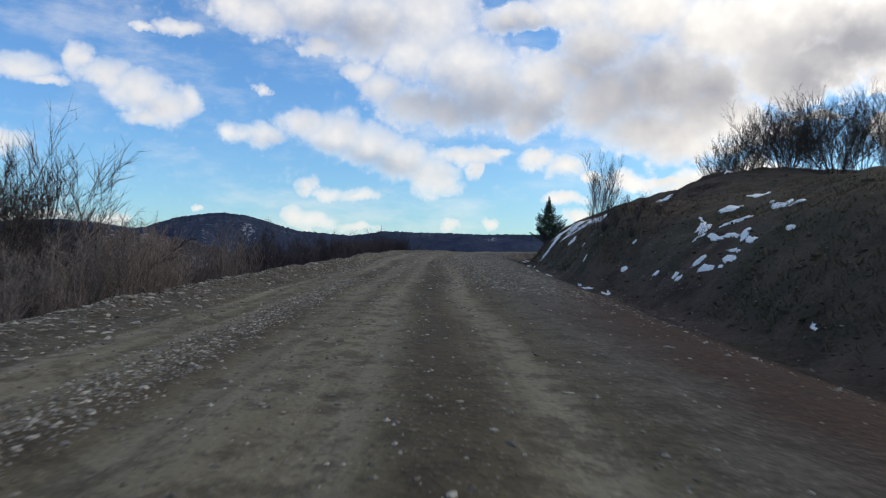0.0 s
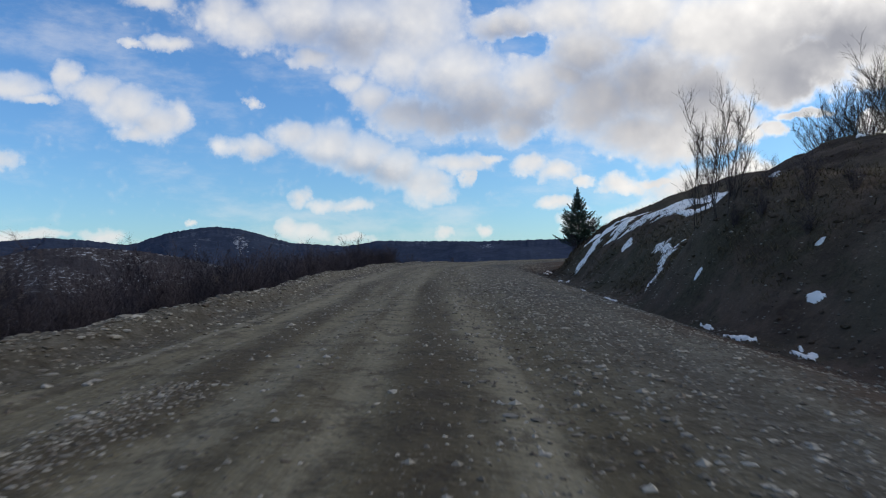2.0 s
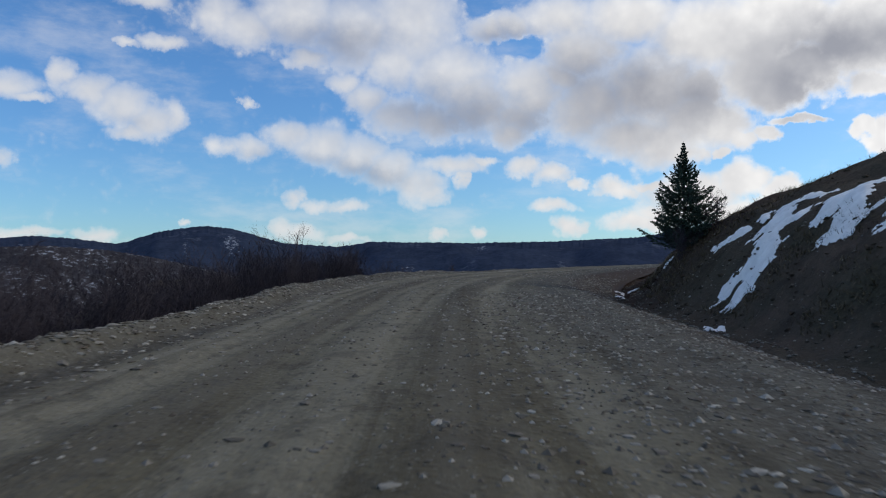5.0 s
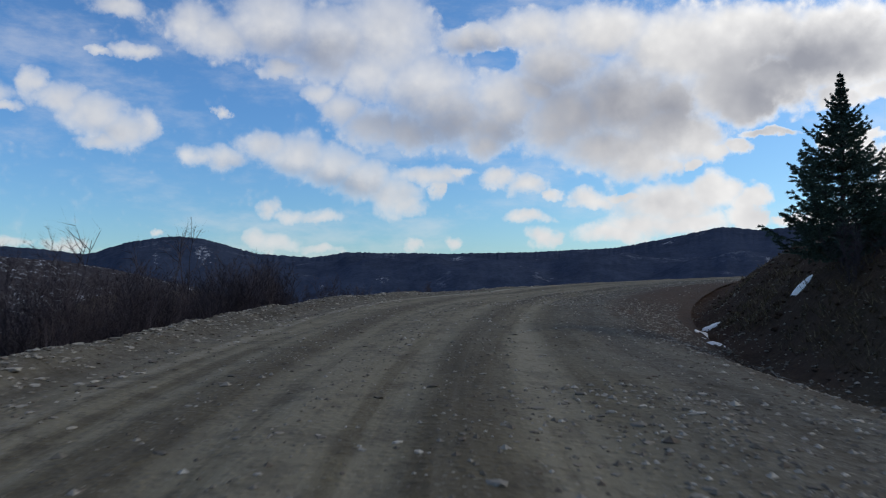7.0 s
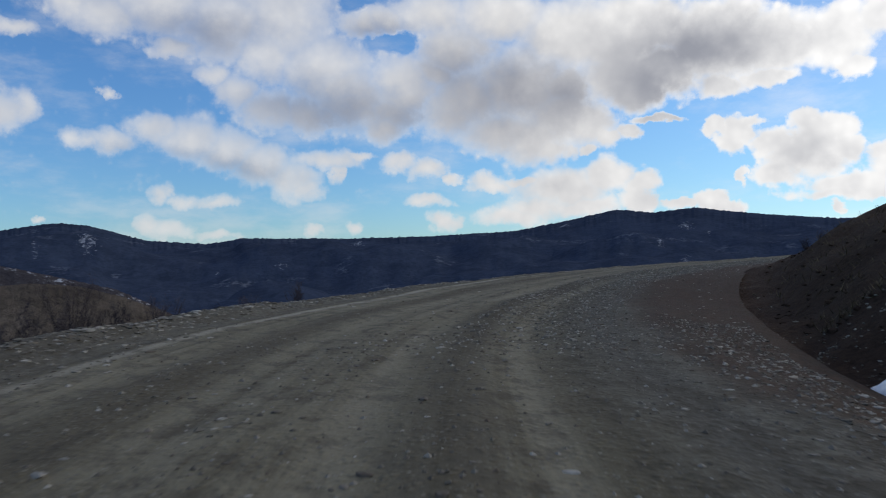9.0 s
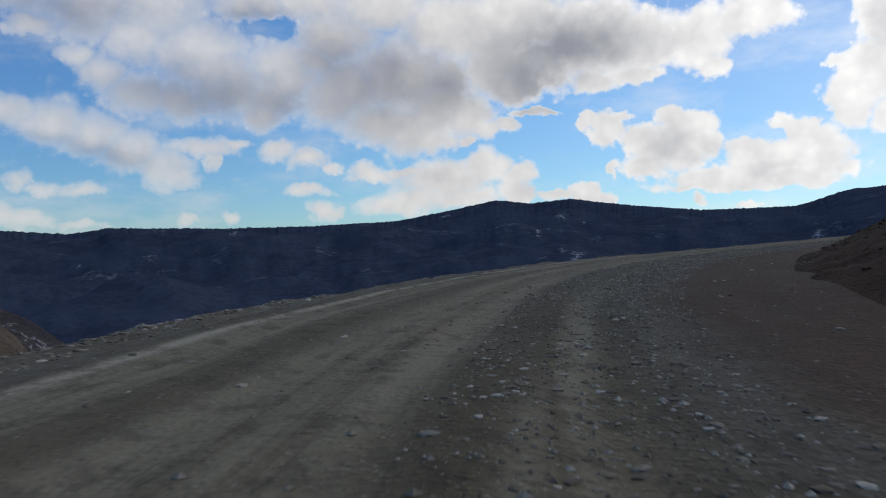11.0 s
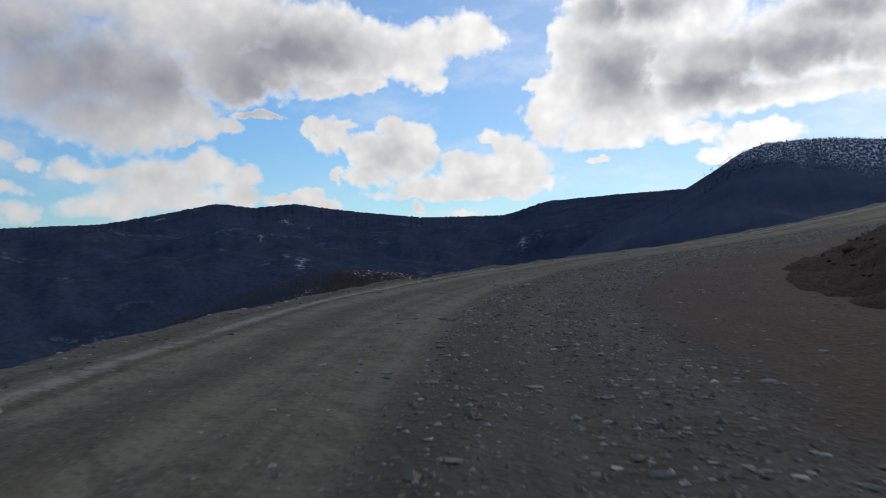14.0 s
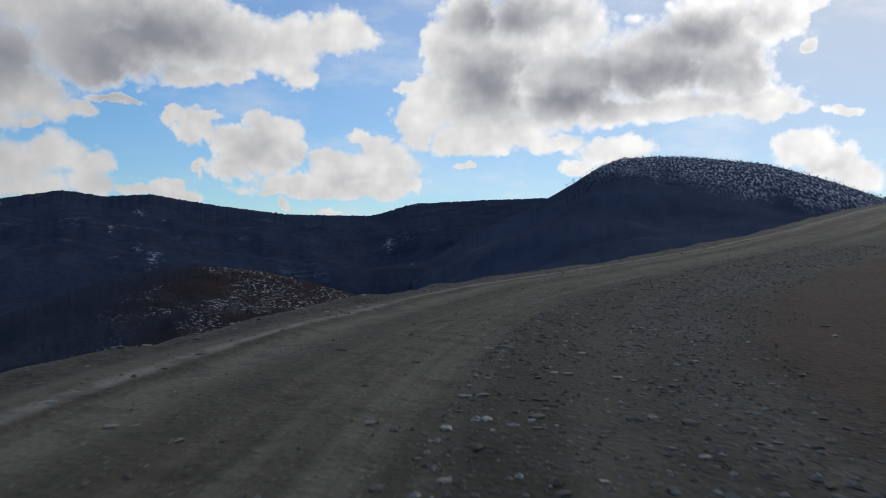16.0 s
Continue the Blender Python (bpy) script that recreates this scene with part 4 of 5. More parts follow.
# the thicket on the slope below the left edge of the road
deeper = []
for s in np.arange(13, 93, 0.62):
    rows = 5 if s < 81 else 2
    for r in range(rows):
        if prng.random() < (0.06 if s < 78 else 0.4):
            continue
        c = -(8.45 + r * 1.2 + prng.uniform(-0.45, 0.6)) if s < 81 else -(8.6 + r * 2.0 + prng.uniform(-0.4, 0.8))
        x, y = on_road(s + prng.uniform(-0.4, 0.4), uneven(s, c))
        k = prng.uniform(0.8, 1.25) * np.interp(s, [13, 18, 24, 33, 60, 66, 72, 77, 81, 84, 92], [0.74, 0.72, 0.66, 0.58, 0.62, 0.66, 0.70, 0.66, 0.5, 0.32, 0.28])
        if r >= 2 and s < 81:
            deeper.append((float(x), float(y), float(k), prng.uniform(0, 6.283), prng.integers(4)))
            continue
        early = s + prng.uniform(-3, 3) < 25
        plant("shrub", PALE[prng.integers(4)] if early else SHRUBS[prng.integers(6)], float(x), float(y), float(k), prng.uniform(0, 360),
              "leafless tan-brown shrub in the thicket below the road" if early else "leafless dark brown shrub in the thicket below the road", "shrub", "roadside thicket")


def thicket(places):
    """The deeper rows of the thicket, which nobody could count, joined."""
    shapes = []
    for me in THIN:
        co = np.empty(len(me.vertices) * 3)
        me.vertices.foreach_get("co", co)
        shapes.append((co.reshape(-1, 3), [p.vertices[:] for p in me.polygons]))
    xy = np.array(places)
    z = ground_z(xy[:, 0], xy[:, 1])
    V, F, n0 = [], [], 0
    for (px, py, k, a, v), pz in zip(places, z):
        co, fa = shapes[v]
        c, d = math.cos(a), math.sin(a)
        V.append(np.stack([co[:, 0] * c - co[:, 1] * d, co[:, 0] * d + co[:, 1] * c, co[:, 2]], 1) * k + (px, py, pz))
        F += [tuple(i + n0 for i in f) for f in fa]
        n0 += len(co)
    ob = link_mesh("thicket", np.concatenate(V), F, "brown_bark", smooth=False)
    return tagged(ob, "dense leafless brown thicket on the slope below the road", "shrubs", kind="stuff")


thicket(deeper)
def bush(kind, x, y, scale, turn, label, group):
    """A spreading bush of many bare stems."""
    base = tagged(new("bush"), label, "bush", group)
    base.matrix_world = pose(x, y, z_at(x, y), 0, 0, turn) @ Matrix.Scale(scale, 4)
    for n, me in enumerate(GREY[kind]):
        st = new("stem", me)
        st.parent = base
        a = radians(137.5 * n)
        st.matrix_basis = pose(0.22 * math.cos(a), 0.22 * math.sin(a), 0, 0, 0, 137.5 * n)
    return base


# the big bush that the walk passes first, and two beside it
for x, y, k, v in ((-10.1, 18.6, 1.3, 1), (-11.8, 17.6, 1.4, 0), (-10.3, 18.9, 1.38, 2), (-12.0, 19.2, 1.3, 1)):
    bush(v, x, y, k, 40 * v, "large leafless spreading bush beside the gravel road", "big bushes")
# bushes on the brow of the bank
for x, y, k, v in ((20.0, 56.6, 0.9, 0), (20.6, 54.6, 1.1, 1), (21.0, 52.4, 1.3, 2), (21.8, 50.0, 1.35, 1), (22.6, 48.0, 1.35, 2), (22.8, 45.4, 1.35, 1), (24.6, 43.0, 1.35, 2),
                   (26.0, 40.0, 1.3, 0), (23.6, 52.8, 1.4, 2), (25.2, 47.4, 1.4, 2), (27.0, 44.0, 1.3, 1)):
    bush(v, x, y, 0.86 * k, 77 * v + 13 * x, "leafless grey bush on the brow of the bank", "bushes on the bank")
for x, y, k in ((19.4, 55.4, 0.5), (20.2, 53.0, 0.55), (20.6, 51.0, 0.6), (21.4, 48.8, 0.6), (21.8, 46.4, 0.6), (22.6, 44.2, 0.55), (23.8, 42.2, 0.6), (24.6, 40.0, 0.55)):
    plant("shrub", SHRUBS[int(y) % 6], x, y, k, 47 * x, "low dense shrub at the foot of the bushes", "shrub", "low shrubs on the bank")
# saplings that stand out of the thicket
for x, y, top, k in ((-7.3, 71.0, 4.9, 0), (-7.3, 74.2, 4.9, 1), (-6.9, 77.2, 5.3, 2), (-6.3, 77.5, 5.2, 3), (-5.9, 78.6, 5.0, 1), (-5.2, 81.5, 4.7, 0), (-5.7, 82.2, 4.0, 2), (-5.4, 83.2, 3.9, 3)):
    h = top - z_at(x, y)
    plant("sapling", bare_mesh("sapling", "brown_bark", 700 + int(10 * y), h, 2, 0.10, 8, 4, 0.030, 0.6, 0.45), x, y, 1.0, 60 * k, "thin crooked leafless sapling in the thicket", "tree", "saplings in the thicket")
for x, y, k in ((14.2, 80.5, 0.3), (14.9, 82.0, 0.28), (15.6, 66.0, 0.3), (18.0, 91.6, 0.22), (20.0, 93.6, 0.25), (28.0, 99.5, 0.25), (31.0, 101.5, 0.25)):
    plant("shrub", SHRUBS[int(x) % 6], x, y, k, 31 * x, "small leafless shrub on top of the bank", "shrub", "shrubs on the bank")


def slim_tree(seed, height, x, y, label):
    """Several slim upright stems from one root, each with its branches."""
    base = tagged(new("tree"), label, "tree", "slim trees")
    base.matrix_world = pose(x, y, z_at(x, y))
    R = np.random.default_rng(seed)
    for k in range(7):
        me = bare_mesh("stem", "grey_bark", int(R.integers(9999)), height * R.uniform(0.82, 1.0), 1, 0.02, 26, 7, 0.018, 1.7, 0.20)
        st = new("stem", me)
        st.parent = base
        turn, tilt = k * 40 + R.uniform(-15, 15), R.uniform(0, 10)
        st.matrix_basis = pose(0.3 * math.sin(radians(turn)), -0.3 * math.cos(radians(turn)), 0, 0, 0, turn) @ pose(0, 0, 0, tilt, 0, 0)
    return base


slim_tree(5, 4.35, 7.75, 38.0, "slim leafless tree with several upright grey stems on the bank")
slim_tree(8, 3.7, 7.8, 40.3, "slim leafless tree with several upright grey stems on the bank")
for x, y, k in ((8.2, 38.9, 0.34), (8.6, 37.2, 0.36), (8.0, 36.2, 0.3), (8.8, 35.4, 0.34), (9.4, 36.6, 0.36), (7.6, 37.0, 0.26), (8.3, 34.4, 0.28), (9.6, 34.8, 0.3)):
    plant("shrub", SHRUBS[int(7 * x + y) % 6], x, y, k, 53 * x, "low dark leafless shrub round the foot of the slim trees", "shrub", "shrubs below the slim trees")


def spruce(x, y, height):
    """A young spruce: trunk, whorls of drooping branches and their needles."""
    R = np.random.default_rng(3)
    z = z_at(x, y)
    base = tagged(new("spruce"), "dark green young spruce on the bank beside the road", "tree")
    base.matrix_world = pose(x, y, z)
    T = Tubes()
    T.add([(0, 0, -0.3), (0.02, 0, height * 0.5), (0, 0, height)], (0.085, 0.05, 0.01))
    ob = new("trunk", T.mesh("trunk", "brown_bark"))
    ob.parent = base
    zz = 0.18
    while zz < height * 0.99:
        k = zz / height
        reach = float(np.interp(k, [0, 0.28, 0.46, 0.66, 0.82, 0.92, 1], [1.45, 1.45, 1.0, 0.58, 0.26, 0.09, 0.02]))
        for a in np.arange(0, 6.283, 6.283 / R.integers(6, 9)) + R.uniform(0, 1):
            ln = reach * R.uniform(0.45, 1.15)
            lift = 0.45 * k + 0.28 + R.normal(0, 0.14)
            pts = []
            z0 = zz + R.uniform(-0.11, 0.11) * (1 - k)
            for i in range(7):
                f = i / 6
                pts.append((math.cos(a) * ln * f, math.sin(a) * ln * f, z0 + ln * (lift * f - 0.24 * f * (1 - f) * 1.6 + 0.10 * f * f)))
            pts = np.array(pts)
            wood = Tubes()
            wood.add(pts, np.linspace(0.014, 0.004, 7))
            out = np.array([math.cos(a), math.sin(a), 0])
            side = np.array([-math.sin(a), math.cos(a), 0])
            sprays = int(7 + 11 * ln)          # side twigs, left and right in turn
            ft = 0.12 + 0.86 * (np.arange(sprays) + R.uniform(0, 1, sprays)) / sprays
            root = np.stack([np.interp(ft * 6, range(7), pts[:, i]) for i in range(3)], 1)
            hand = np.where(np.arange(sprays) % 2, 1.0, -1.0)
            way = out * 0.75 + side * (hand * R.uniform(0.5, 0.95, sprays))[:, None] + np.stack([0 * ft, 0 * ft, R.normal(0.08, 0.22, sprays)], 1)
            span = (0.40 * ln * (1.05 - ft) + 0.07 * (1 - k)) * R.uniform(0.6, 1.2, sprays)
            n = int(20 + 190 * ln)
            t = R.integers(sprays, size=n)
            p = root[t] + way[t] * (span[t] * R.uniform(0, 1, n))[:, None]
            w = hand[t]
            p, w = np.repeat(p, 6, 0), np.repeat(w, 6)
            m = len(p)
            d = out * R.uniform(0.2, 1.0, (m, 1)) + side * (np.sign(w) * 0.5 + R.normal(0, 0.45, m))[:, None] + np.stack([np.zeros(m), np.zeros(m), R.normal(0.15, 0.5, m)], 1)
            d /= np.linalg.norm(d, axis=1)[:, None]
            q = np.cross(d, R.normal(0, 1, (m, 3)))
            q *= 0.0095 / np.linalg.norm(q, axis=1)[:, None]
            L = R.uniform(0.04, 0.10, (m, 1)) * (1.0 - 0.5 * k)
            nv, nf = np.stack([p - q, p + d * L, p + q], 1).reshape(-1, 3), np.arange(3 * m).reshape(-1, 3)
            branch = new("branch", wood.mesh("branch", "brown_bark"))
            branch.parent = base
            ob = link_mesh("needles", nv, nf, "needles", branch, smooth=False)
            ob["label"] = "dark green needles"
        zz += 0.10 + 0.06 * (1 - k) * R.uniform(0.6, 1.2)
    return base


spruce(9.5, 70.5, 4.15)
plant("shrub", SHRUBS[1], 9.0, 69.3, 0.5, 20, "low leafless shrub under the spruce", "shrub")
plant("shrub", SHRUBS[4], 10.4, 69.6, 0.55, 80, "low leafless shrub under the spruce", "shrub")


# withered grass on the bank and along the verges
def grass():
    R = np.random.default_rng(31)
    s = np.r_[R.uniform(2, 84, 20000), R.uniform(80, 150, 5000), R.uniform(0, 150, 4000)]
    u = np.r_[half_right(s[:25000]) + 1.3 + R.exponential(3.4, 25000), uneven(s[25000:], -7.9 - R.exponential(1.0, 4000))]
    x, y = on_road(s, u)
    keep = (rough(x, y, 4.0, 77, 3) > -0.35) & ((s < 84) | (R.uniform(0, 1, len(s)) < 0.25))
    x, y = x[keep], y[keep]
    z = ground_z(x, y)
    v, f = [], []
    for px, py, pz in zip(x, y, z):
        for _ in range(4):
            a, h = R.uniform(0, 6.283), R.uniform(0.06, 0.26)
            c, d = math.cos(a), math.sin(a)
            ox, oy = px + R.normal(0, 0.06), py + R.normal(0, 0.06)
            n0 = len(v)
            v += [(ox - d * 0.010, oy + c * 0.010, pz - 0.03), (ox + d * 0.010, oy - c * 0.010, pz - 0.03), (ox + c * h * 0.9, oy + d * h * 0.9, pz + h * R.uniform(0.35, 0.9))]
            f.append((n0, n0 + 1, n0 + 2))
    return tagged(link_mesh("dry_grass", v, f, "dry_grass", smooth=False), "withered straw-coloured grass tufts on the bank", "grass", kind="stuff")


grass()


# ---- old snow on the bank ----
def snow_pieces(px, py, z, keep, label):
    """The kept cells of a grid as separate sheets of snow, one object each; crumbs are left out."""
    mark = np.where(keep, np.arange(1, keep.size + 1).reshape(keep.shape), 0)
    while True:
        grown = mark.copy()
        for a, b in ((np.s_[1:, :], np.s_[:-1, :]), (np.s_[:-1, :], np.s_[1:, :]), (np.s_[:, 1:], np.s_[:, :-1]), (np.s_[:, :-1], np.s_[:, 1:])):
            grown[a] = np.maximum(grown[a], mark[b])
        grown = np.where(keep, grown, 0)
        if (grown == mark).all():
            break
        mark = grown
    faces, co = grid_faces(*px.shape), np.stack([px, py, z], -1).reshape(-1, 3)
    sizes = {m: (mark == m).sum() for m in np.unique(mark[mark > 0])}
    least = max(9, 0.06 * max(sizes.values())) if sizes else 0
    for m, n in sizes.items():
        if n >= least:
            used, back = np.unique(faces[(mark == m).ravel()], return_inverse=True)
            ob = link_mesh("snow_patch", co[used], back.reshape(-1, 4), "snow")
            tagged(ob, label if n == max(sizes.values()) else SNOW_LABEL[1], "snow", "snow patches")


def snow_patch(x, y, length, width, turn, seed):
    """A ragged sheet of old snow, some centimetres thick, with gaps melted through it."""
    size = float(np.clip(min(length, width) / 9, 0.035, 0.09))
    nx, ny = int(length * 1.5 / size) + 2, int(width * 1.7 / size) + 2
    lx, ly = np.meshgrid((np.arange(nx) - nx / 2) * size, (np.arange(ny) - ny / 2) * size)
    c, d = math.cos(turn), math.sin(turn)
    px, py = x + lx * c - ly * d, y + lx * d + ly * c
    field = 1 - (2 * lx / length) ** 2 - (2 * ly / width) ** 2
    field = field + (0.85 if width > 0.8 else 1.15) * rough(lx * 0.55 + 7.3 * seed, ly * 1.5, 0.30 + 0.22 * min(length, width), seed, 4, 0.65)
    keep = field[:-1, :-1] + field[1:, :-1] + field[1:, 1:] + field[:-1, 1:] > 0
    # the outline is drawn in or out to where the snow ends
    gy_, gx_ = np.gradient(field, size)
    step = np.clip(-field / (gx_ ** 2 + gy_ ** 2 + 1e-6), -1, 1) * (np.abs(field) < np.hypot(gx_, gy_) * size * 0.75)
    mx, my = np.clip(step * gx_, -0.6 * size, 0.6 * size), np.clip(step * gy_, -0.6 * size, 0.6 * size)
    px, py = px + mx * c - my * d, py + mx * d + my * c
    if keep.sum() < 6:
        keep = field[:-1, :-1] > -0.3
    s, u = road_coords(px, py)
    lies = np.where((even(s, u) > -8.1) & (even(s, u) < 6.4), np.maximum(road_z(s, u), ground_z(px, py)), ground_z(px, py))
    z = lies + np.clip(0.12 * field, -0.03, 0.06)
    snow_pieces(px, py, z, keep, SNOW_LABEL[0] if length > 1.2 else SNOW_LABEL[1])


SNOW_LABEL = ("ragged patch of old white snow on the bank", "small remnant of old white snow on the ground")
for i, (x, y, length, width, turn) in enumerate((
    (8.1, 61.0, 2.11, 0.19, 1.5), (8.9, 54.1, 1.50, 0.60, 1.4),
    (7.1, 37.7, 0.65, 0.14, 1.7), (6.9, 37.8, 0.35, 0.14, 1.9), (6.2, 45.6, 1.45, 0.16, 1.6), (6.2, 35.0, 0.94, 0.14, -1.6), (6.4, 34.3, 0.56, 0.26, 1.6), (6.1, 32.8, 0.98, 0.15, 1.7))):
    snow_patch(x, y, length, width, turn, 500 + i)
for i, (x, y, length, width, turn) in enumerate((
    (6.2, 50.9, 0.90, 0.14, 1.6), (18.4, 50.7, 0.63, 0.14, -2.7), (14.1, 34.6, 2.69, 0.85, 1.5), (11.2, 25.7, 5.00, 0.41, -1.8),
    (11.4, 31.0, 0.92, 0.52, 2.2), (9.9, 26.2, 1.41, 0.35, 1.9), (9.8, 29.3, 3.28, 0.42, -1.8), (9.1, 25.4, 4.20, 0.19, 1.6), (9.3, 23.9, 1.30, 0.27, -2.0), (8.9, 22.5, 1.65, 0.14, -1.8),
    (8.2, 24.7, 0.76, 0.14, 1.9), (8.0, 23.7, 1.43, 0.14, 1.7), (8.3, 22.7, 0.94, 0.14, 1.6), (9.3, 20.9, 0.34, 0.14, 1.9), (8.3, 33.9, 0.28, 0.19, 2.2), (8.3, 33.3, 0.48, 0.14, 1.8))):
    snow_patch(x, y, length, width, turn, 518 + i)
for i, (x, y, length, width, turn) in enumerate((
    (6.5, 30.8, 1.2, 0.34, 1.3), (7.8, 28.4, 0.70, 0.14, 1.7), (7.8, 26.2, 0.44, 0.14, 1.6), (7.7, 25.4, 0.54, 0.14, 1.6), (7.4, 15.6, 0.55, 0.14, 1.6), (8.6, 23.1, 0.99, 0.14, -1.6),
    (7.6, 32.7, 0.50, 0.14, 1.8), (6.9, 60.0, 1.5, 0.6, 1.3), (8.1, 61.3, 0.8, 0.5, 0.6), (9.3, 77.4, 0.6, 0.35, 0.3), (8.1, 75.1, 1.0, 0.5, 1.2))):
    snow_patch(x, y, length, width, turn, 536 + i)


def snow_drift(line, seed):
    """A longer band of old snow along a line of (x, y, half width), ragged and melted through in places."""
    line = np.array(line, float)
    size = 0.07
    lo, hi = line[:, :2].min(0) - line[:, 2].max() - 0.4, line[:, :2].max(0) + line[:, 2].max() + 0.4
    px, py = np.meshgrid(np.arange(lo[0], hi[0], size), np.arange(lo[1], hi[1], size))
    field = np.full(px.shape, -9.0)
    for (ax, ay, aw), (bx, by, bw) in zip(line[:-1], line[1:]):
        dx, dy = bx - ax, by - ay
        k = np.clip(((px - ax) * dx + (py - ay) * dy) / (dx * dx + dy * dy), 0, 1)
        w = aw + (bw - aw) * k
        field = np.maximum(field, 1 - np.hypot(px - ax - k * dx, py - ay - k * dy) / w)
    field = field - 0.16 + 0.66 * rough(px, py, 0.55, seed, 4, 0.7) + 0.30 * rough(px, py, 0.22, seed + 3, 2)
    keep = field[:-1, :-1] + field[1:, :-1] + field[1:, 1:] + field[:-1, 1:] > 0
    z = ground_z(px, py) + np.clip(0.12 * field, -0.03, 0.07)
    snow_pieces(px, py, z, keep, "long ragged band of old white snow across the bank")


for i, line in enumerate((
        [(10.9, 65.0, 0.8), (9.4, 62.4, 1.15), (8.6, 61.5, 0.7)], [(11.3, 61.6, 0.6), (10.1, 59.8, 0.8), (9.5, 58.7, 0.45)], [(9.4, 57.1, 0.5), (10.6, 57.6, 1.1), (11.2, 56.2, 1.6), (11.2, 54.6, 1.5)],
        [(12.0, 53.4, 0.9), (12.7, 52.2, 1.3), (13.6, 50.6, 1.2)], [(10.9, 51.9, 0.3), (11.4, 50.4, 0.4)], [(8.9, 49.0, 0.22), (8.9, 47.5, 0.28), (8.6, 46.3, 0.34), (8.1, 45.6, 0.3), (7.7, 45.1, 0.32), (7.4, 44.9, 0.28)],
        [(9.1, 46.0, 0.22), (8.6, 46.3, 0.25)], [(9.4, 66.5, 0.35), (10.0, 65.4, 0.35)], [(7.45, 74.2, 0.5), (7.2, 73.2, 0.75)], [(9.2, 72.15, 0.10), (9.32, 71.85, 0.12)])):
    snow_drift(line, 640 + i)


# ---- loose stones ----
def stone_meshes():
    out = []
    for k in range(5):
        R = np.random.default_rng(400 + k)
        bm = bmesh.new()
        bmesh.ops.create_icosphere(bm, subdivisions=1, radius=0.5)
        for v in bm.verts:
            v.co = Vector((v.co.x * (1 + R.normal(0, 0.22)), v.co.y * (0.75 + R.normal(0, 0.18)), v.co.z * (0.34 + R.normal(0, 0.07))))
        me = bpy.data.meshes.new("stone")
        bm.to_mesh(me)
        bm.free()
        me.materials.append(MAT["stone"])
        out.append(me)
    return out


def surface_z(s, u, x, y):
    return np.where((even(s, u) > -8.1) & (even(s, u) < 6.1), road_z(s, u), ground_z(x, y))


def scatter(R, n, s0, s1, lanes):
    """Places of stones: along the road, gathered in rows between the wheel tracks."""
    s = R.uniform(s0, s1, n)
    c, w = np.array(lanes).T
    k = R.integers(len(c), size=n)
    u = c[k] + R.normal(0, 1, n) * w[k]
    u = uneven(s, u)
    x, y = on_road(s, u)
    return s, u, x, y, surface_z(s, u, x, y)


LANES = [(-7.2, 0.5), (-6.9, 0.5), (-5.8, 0.6), (-3.5, 0.45), (-1.8, 0.5), (0.0, 0.5), (1.9, 0.5), (3.4, 0.6), (4.2, 0.7), (5.0, 0.9), (5.6, 0.8), (6.4, 0.6)]
BERM = [(-7.4, 0.45), (-7.0, 0.4), (-7.9, 0.5)]                                             # rubble pushed to the outer edge
DITCH = [(4.6, 0.5), (5.4, 0.5), (6.1, 0.4)]
ROW = [(-3.8, 0.32), (-3.4, 0.28)]                                                           # a windrow of loose gravel
LOOSE = [(-0.6, 0.5), (0.8, 0.6), (1.6, 0.6), (2.4, 0.8)]      # stony strip through the bend
CHIPS = [(1.2, 0.6), (2.2, 0.8), (3.4, 0.9)]                                                 # loose chippings on the inner half
BANK = [(7.4, 0.5), (8.3, 0.8), (9.8, 1.2)]
STONES = stone_meshes()
R = np.random.default_rng(55)
s, u, x, y, z = scatter(R, 290, 2, 124, LANES)
for i in range(len(s)):
    st = new("stone", STONES[i % 5])
    st.parent = road
    k = float(np.clip(R.lognormal(-2.35, 0.3), 0.06, 0.16))
    st.matrix_basis = pose(x[i], y[i], z[i] + 0.02 * k, R.uniform(-12, 12), R.uniform(-12, 12), R.uniform(0, 360)) @ Matrix.Scale(k, 4)


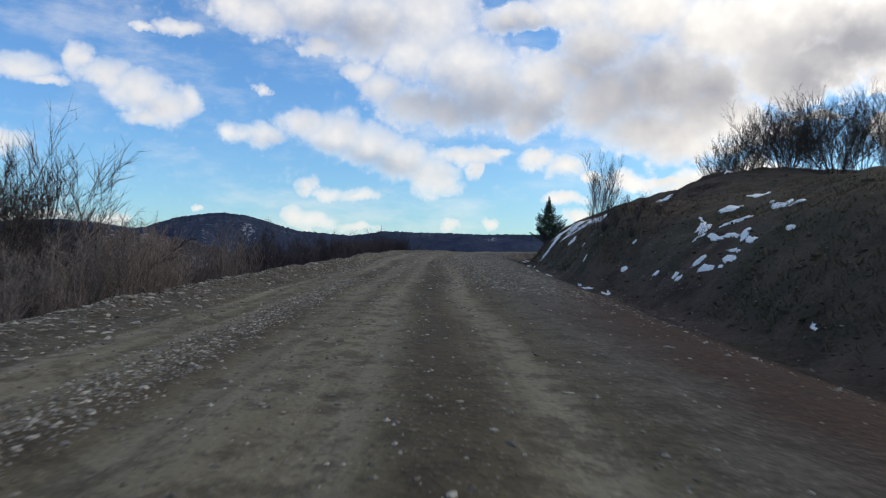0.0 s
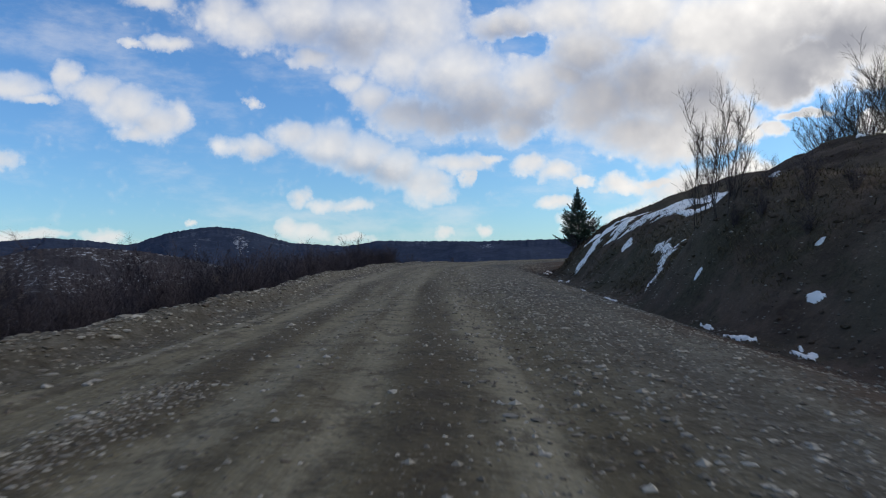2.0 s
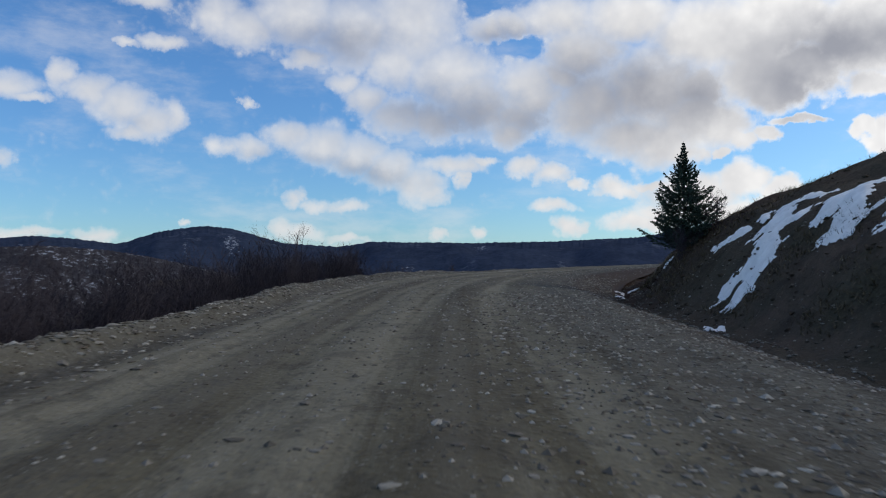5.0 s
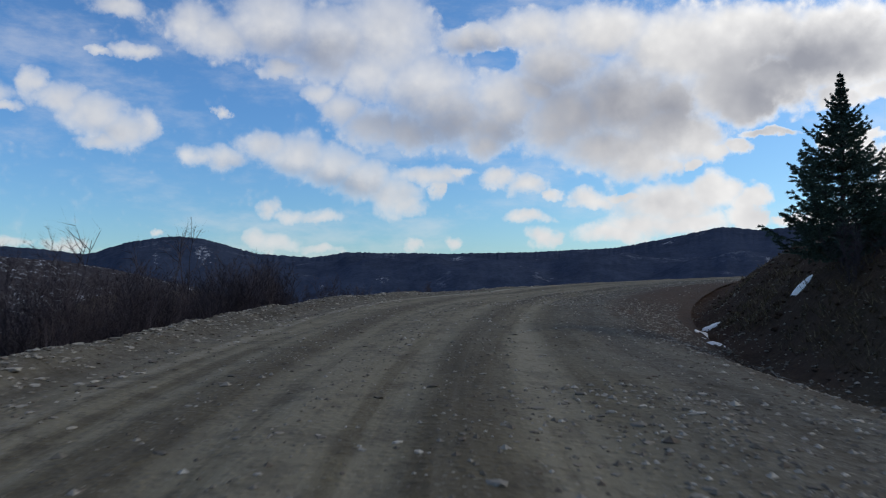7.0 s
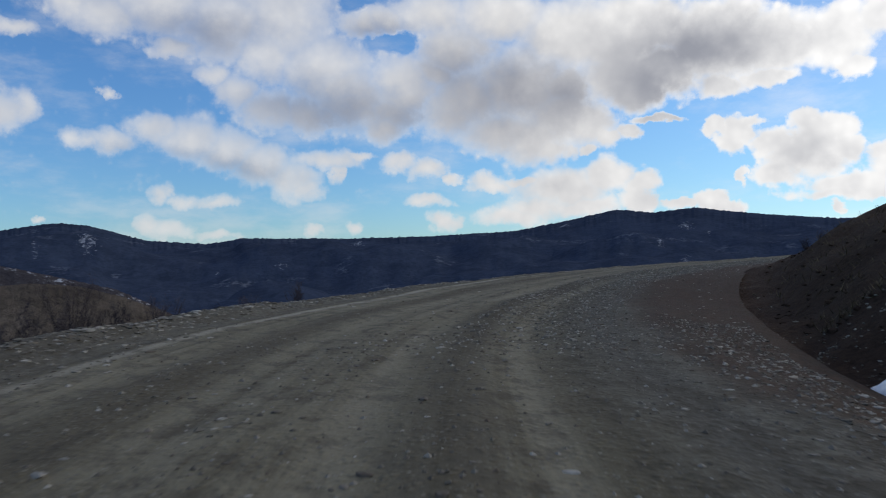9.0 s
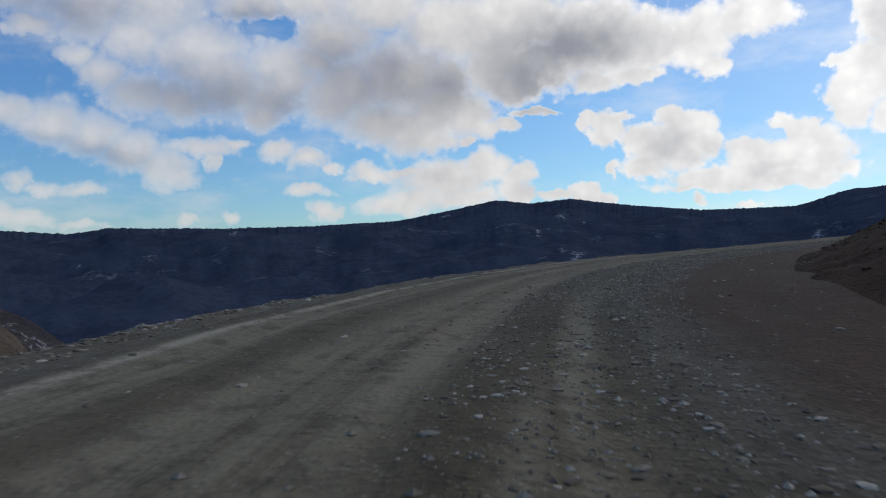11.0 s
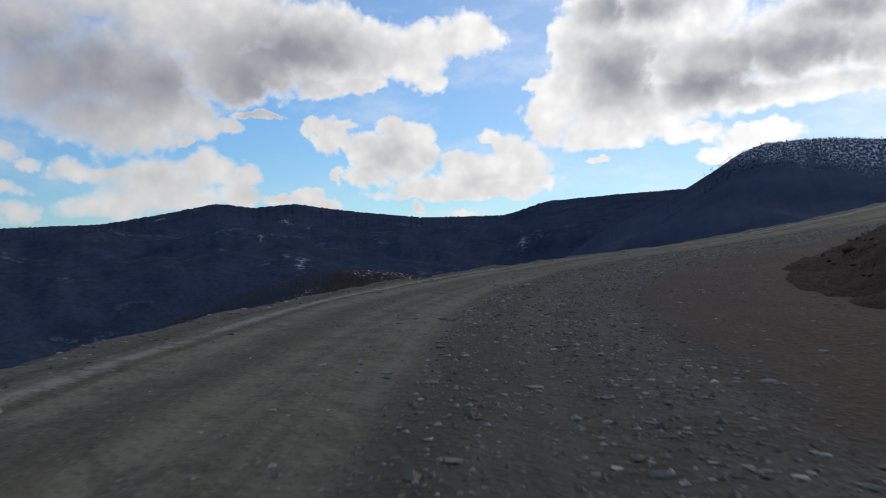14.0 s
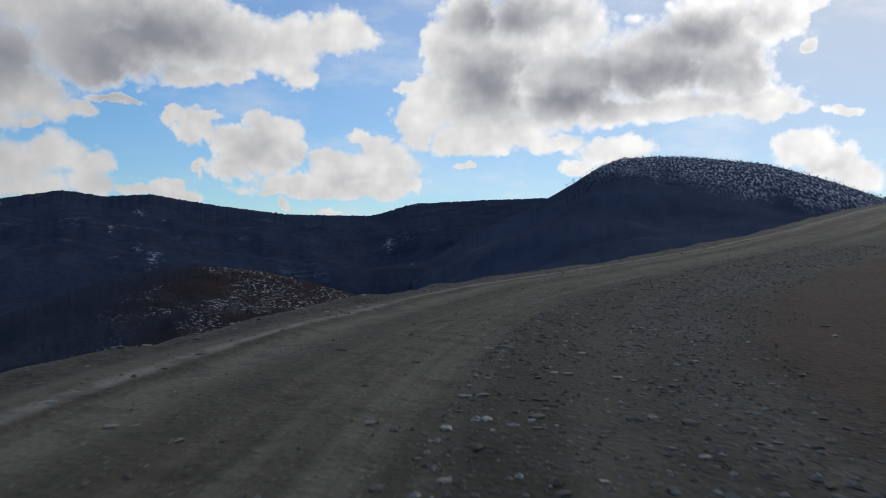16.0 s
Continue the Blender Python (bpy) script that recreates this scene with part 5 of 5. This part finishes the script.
def gravel():
    R = np.random.default_rng(66)
    shapes = []
    for me in STONES:
        co = np.empty(len(me.vertices) * 3)
        me.vertices.foreach_get("co", co)
        shapes.append((co.reshape(-1, 3), np.array([p.vertices[:] for p in me.polygons])))
    # small chips take a plainer shape: an octahedron squashed
    octa = np.array([(0.5, 0, 0), (0, 0.42, 0), (-0.5, 0.05, 0), (0, -0.4, 0.03), (0.05, 0, 0.3), (0, 0.05, -0.3)])
    of = np.array([(0, 1, 4), (1, 2, 4), (2, 3, 4), (3, 0, 4), (1, 0, 5), (2, 1, 5), (3, 2, 5), (0, 3, 5)])
    V, F, n0 = [], [], 0
    for n, lanes, mean, plain in ((6500, LANES, -2.85, False), (42000, LANES, -3.3, True), (2600, LANES[:3], -2.3, False), (2400, LOOSE, -2.62, False), (13000, LOOSE, -3.25, True), (5200, BERM, -2.55, False), (5000, BERM, -3.1, True), (2200, DITCH, -2.6, False), (5000, DITCH, -3.1, True), (2200, CHIPS, -2.75, False), (9000, CHIPS, -3.15, True), (1500, BANK, -2.7, False), (3000, BANK, -3.0, True), (1500, ROW, -2.95, False), (5000, ROW, -3.4, True)):
        s, u, x, y, z = scatter(R, n, *((78, 150) if lanes is LOOSE else (6, 98) if lanes is BERM else (34, 88) if lanes is DITCH else (2, 24) if lanes is ROW else (20, 62) if lanes is CHIPS else (6, 84) if lanes is BANK else (0, 150)), lanes)
        k = np.clip(R.lognormal(mean, 0.4, n), 0.015, 0.24 if lanes is BERM else 0.15)
        a = R.uniform(0, 6.283, n)
        # the packed outer lane of the bend is nearly free of stones
        bare = (s > 80) & (u > -5.2) & (u < -0.4) & (R.uniform(0, 1, n) < 0.8)
        bare |= ((s > 84) & (even(s, u) > 3.1) | (s < 18) & (u > 1.5)) & (R.uniform(0, 1, n) < np.where(s > 84, 0.92, 0.75))
        for i in np.flatnonzero(~bare):
            co, fa = (octa, of) if plain else shapes[i % 5]
            c, d = math.cos(a[i]), math.sin(a[i])
            q = np.stack([co[:, 0] * c - co[:, 1] * d, co[:, 0] * d + co[:, 1] * c, co[:, 2]], 1) * k[i] + (x[i], y[i], z[i] + 0.02 * k[i])
            V.append(q)
            F.append(fa + n0)
            n0 += len(co)
    ob = link_mesh("gravel", np.concatenate(V), np.concatenate(F), "stone", road, smooth=False)
    return tagged(ob, "loose grey gravel", kind="stuff")


gravel()


def clods():
    """Lumps of earth and turf on the bank."""
    R = np.random.default_rng(88)
    n = 2200
    s = np.r_[R.uniform(6, 88, 1800), R.uniform(85, 150, 400)]
    u = half_right(s) + 1.0 + R.exponential(3.2, n)
    x, y = on_road(s, u)
    z = ground_z(x, y)
    me = STONES
    shapes = []
    for m in me:
        co = np.empty(len(m.vertices) * 3)
        m.vertices.foreach_get("co", co)
        shapes.append((co.reshape(-1, 3), np.array([p.vertices[:] for p in m.polygons])))
    V, F, n0 = [], [], 0
    for i in range(n):
        co, fa = shapes[i % 5]
        k, a = float(np.clip(R.lognormal(-2.0, 0.45), 0.06, 0.4)), R.uniform(0, 6.283)
        c, d = math.cos(a), math.sin(a)
        V.append(np.stack([co[:, 0] * c - co[:, 1] * d, co[:, 0] * d + co[:, 1] * c, co[:, 2] * 1.3], 1) * k + (x[i], y[i], z[i] - 0.03 * k))
        F.append(fa + n0)
        n0 += len(co)
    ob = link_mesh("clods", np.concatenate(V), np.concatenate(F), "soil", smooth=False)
    return tagged(ob, "dark lumps of earth and turf on the bank", "earth", kind="stuff")


clods()
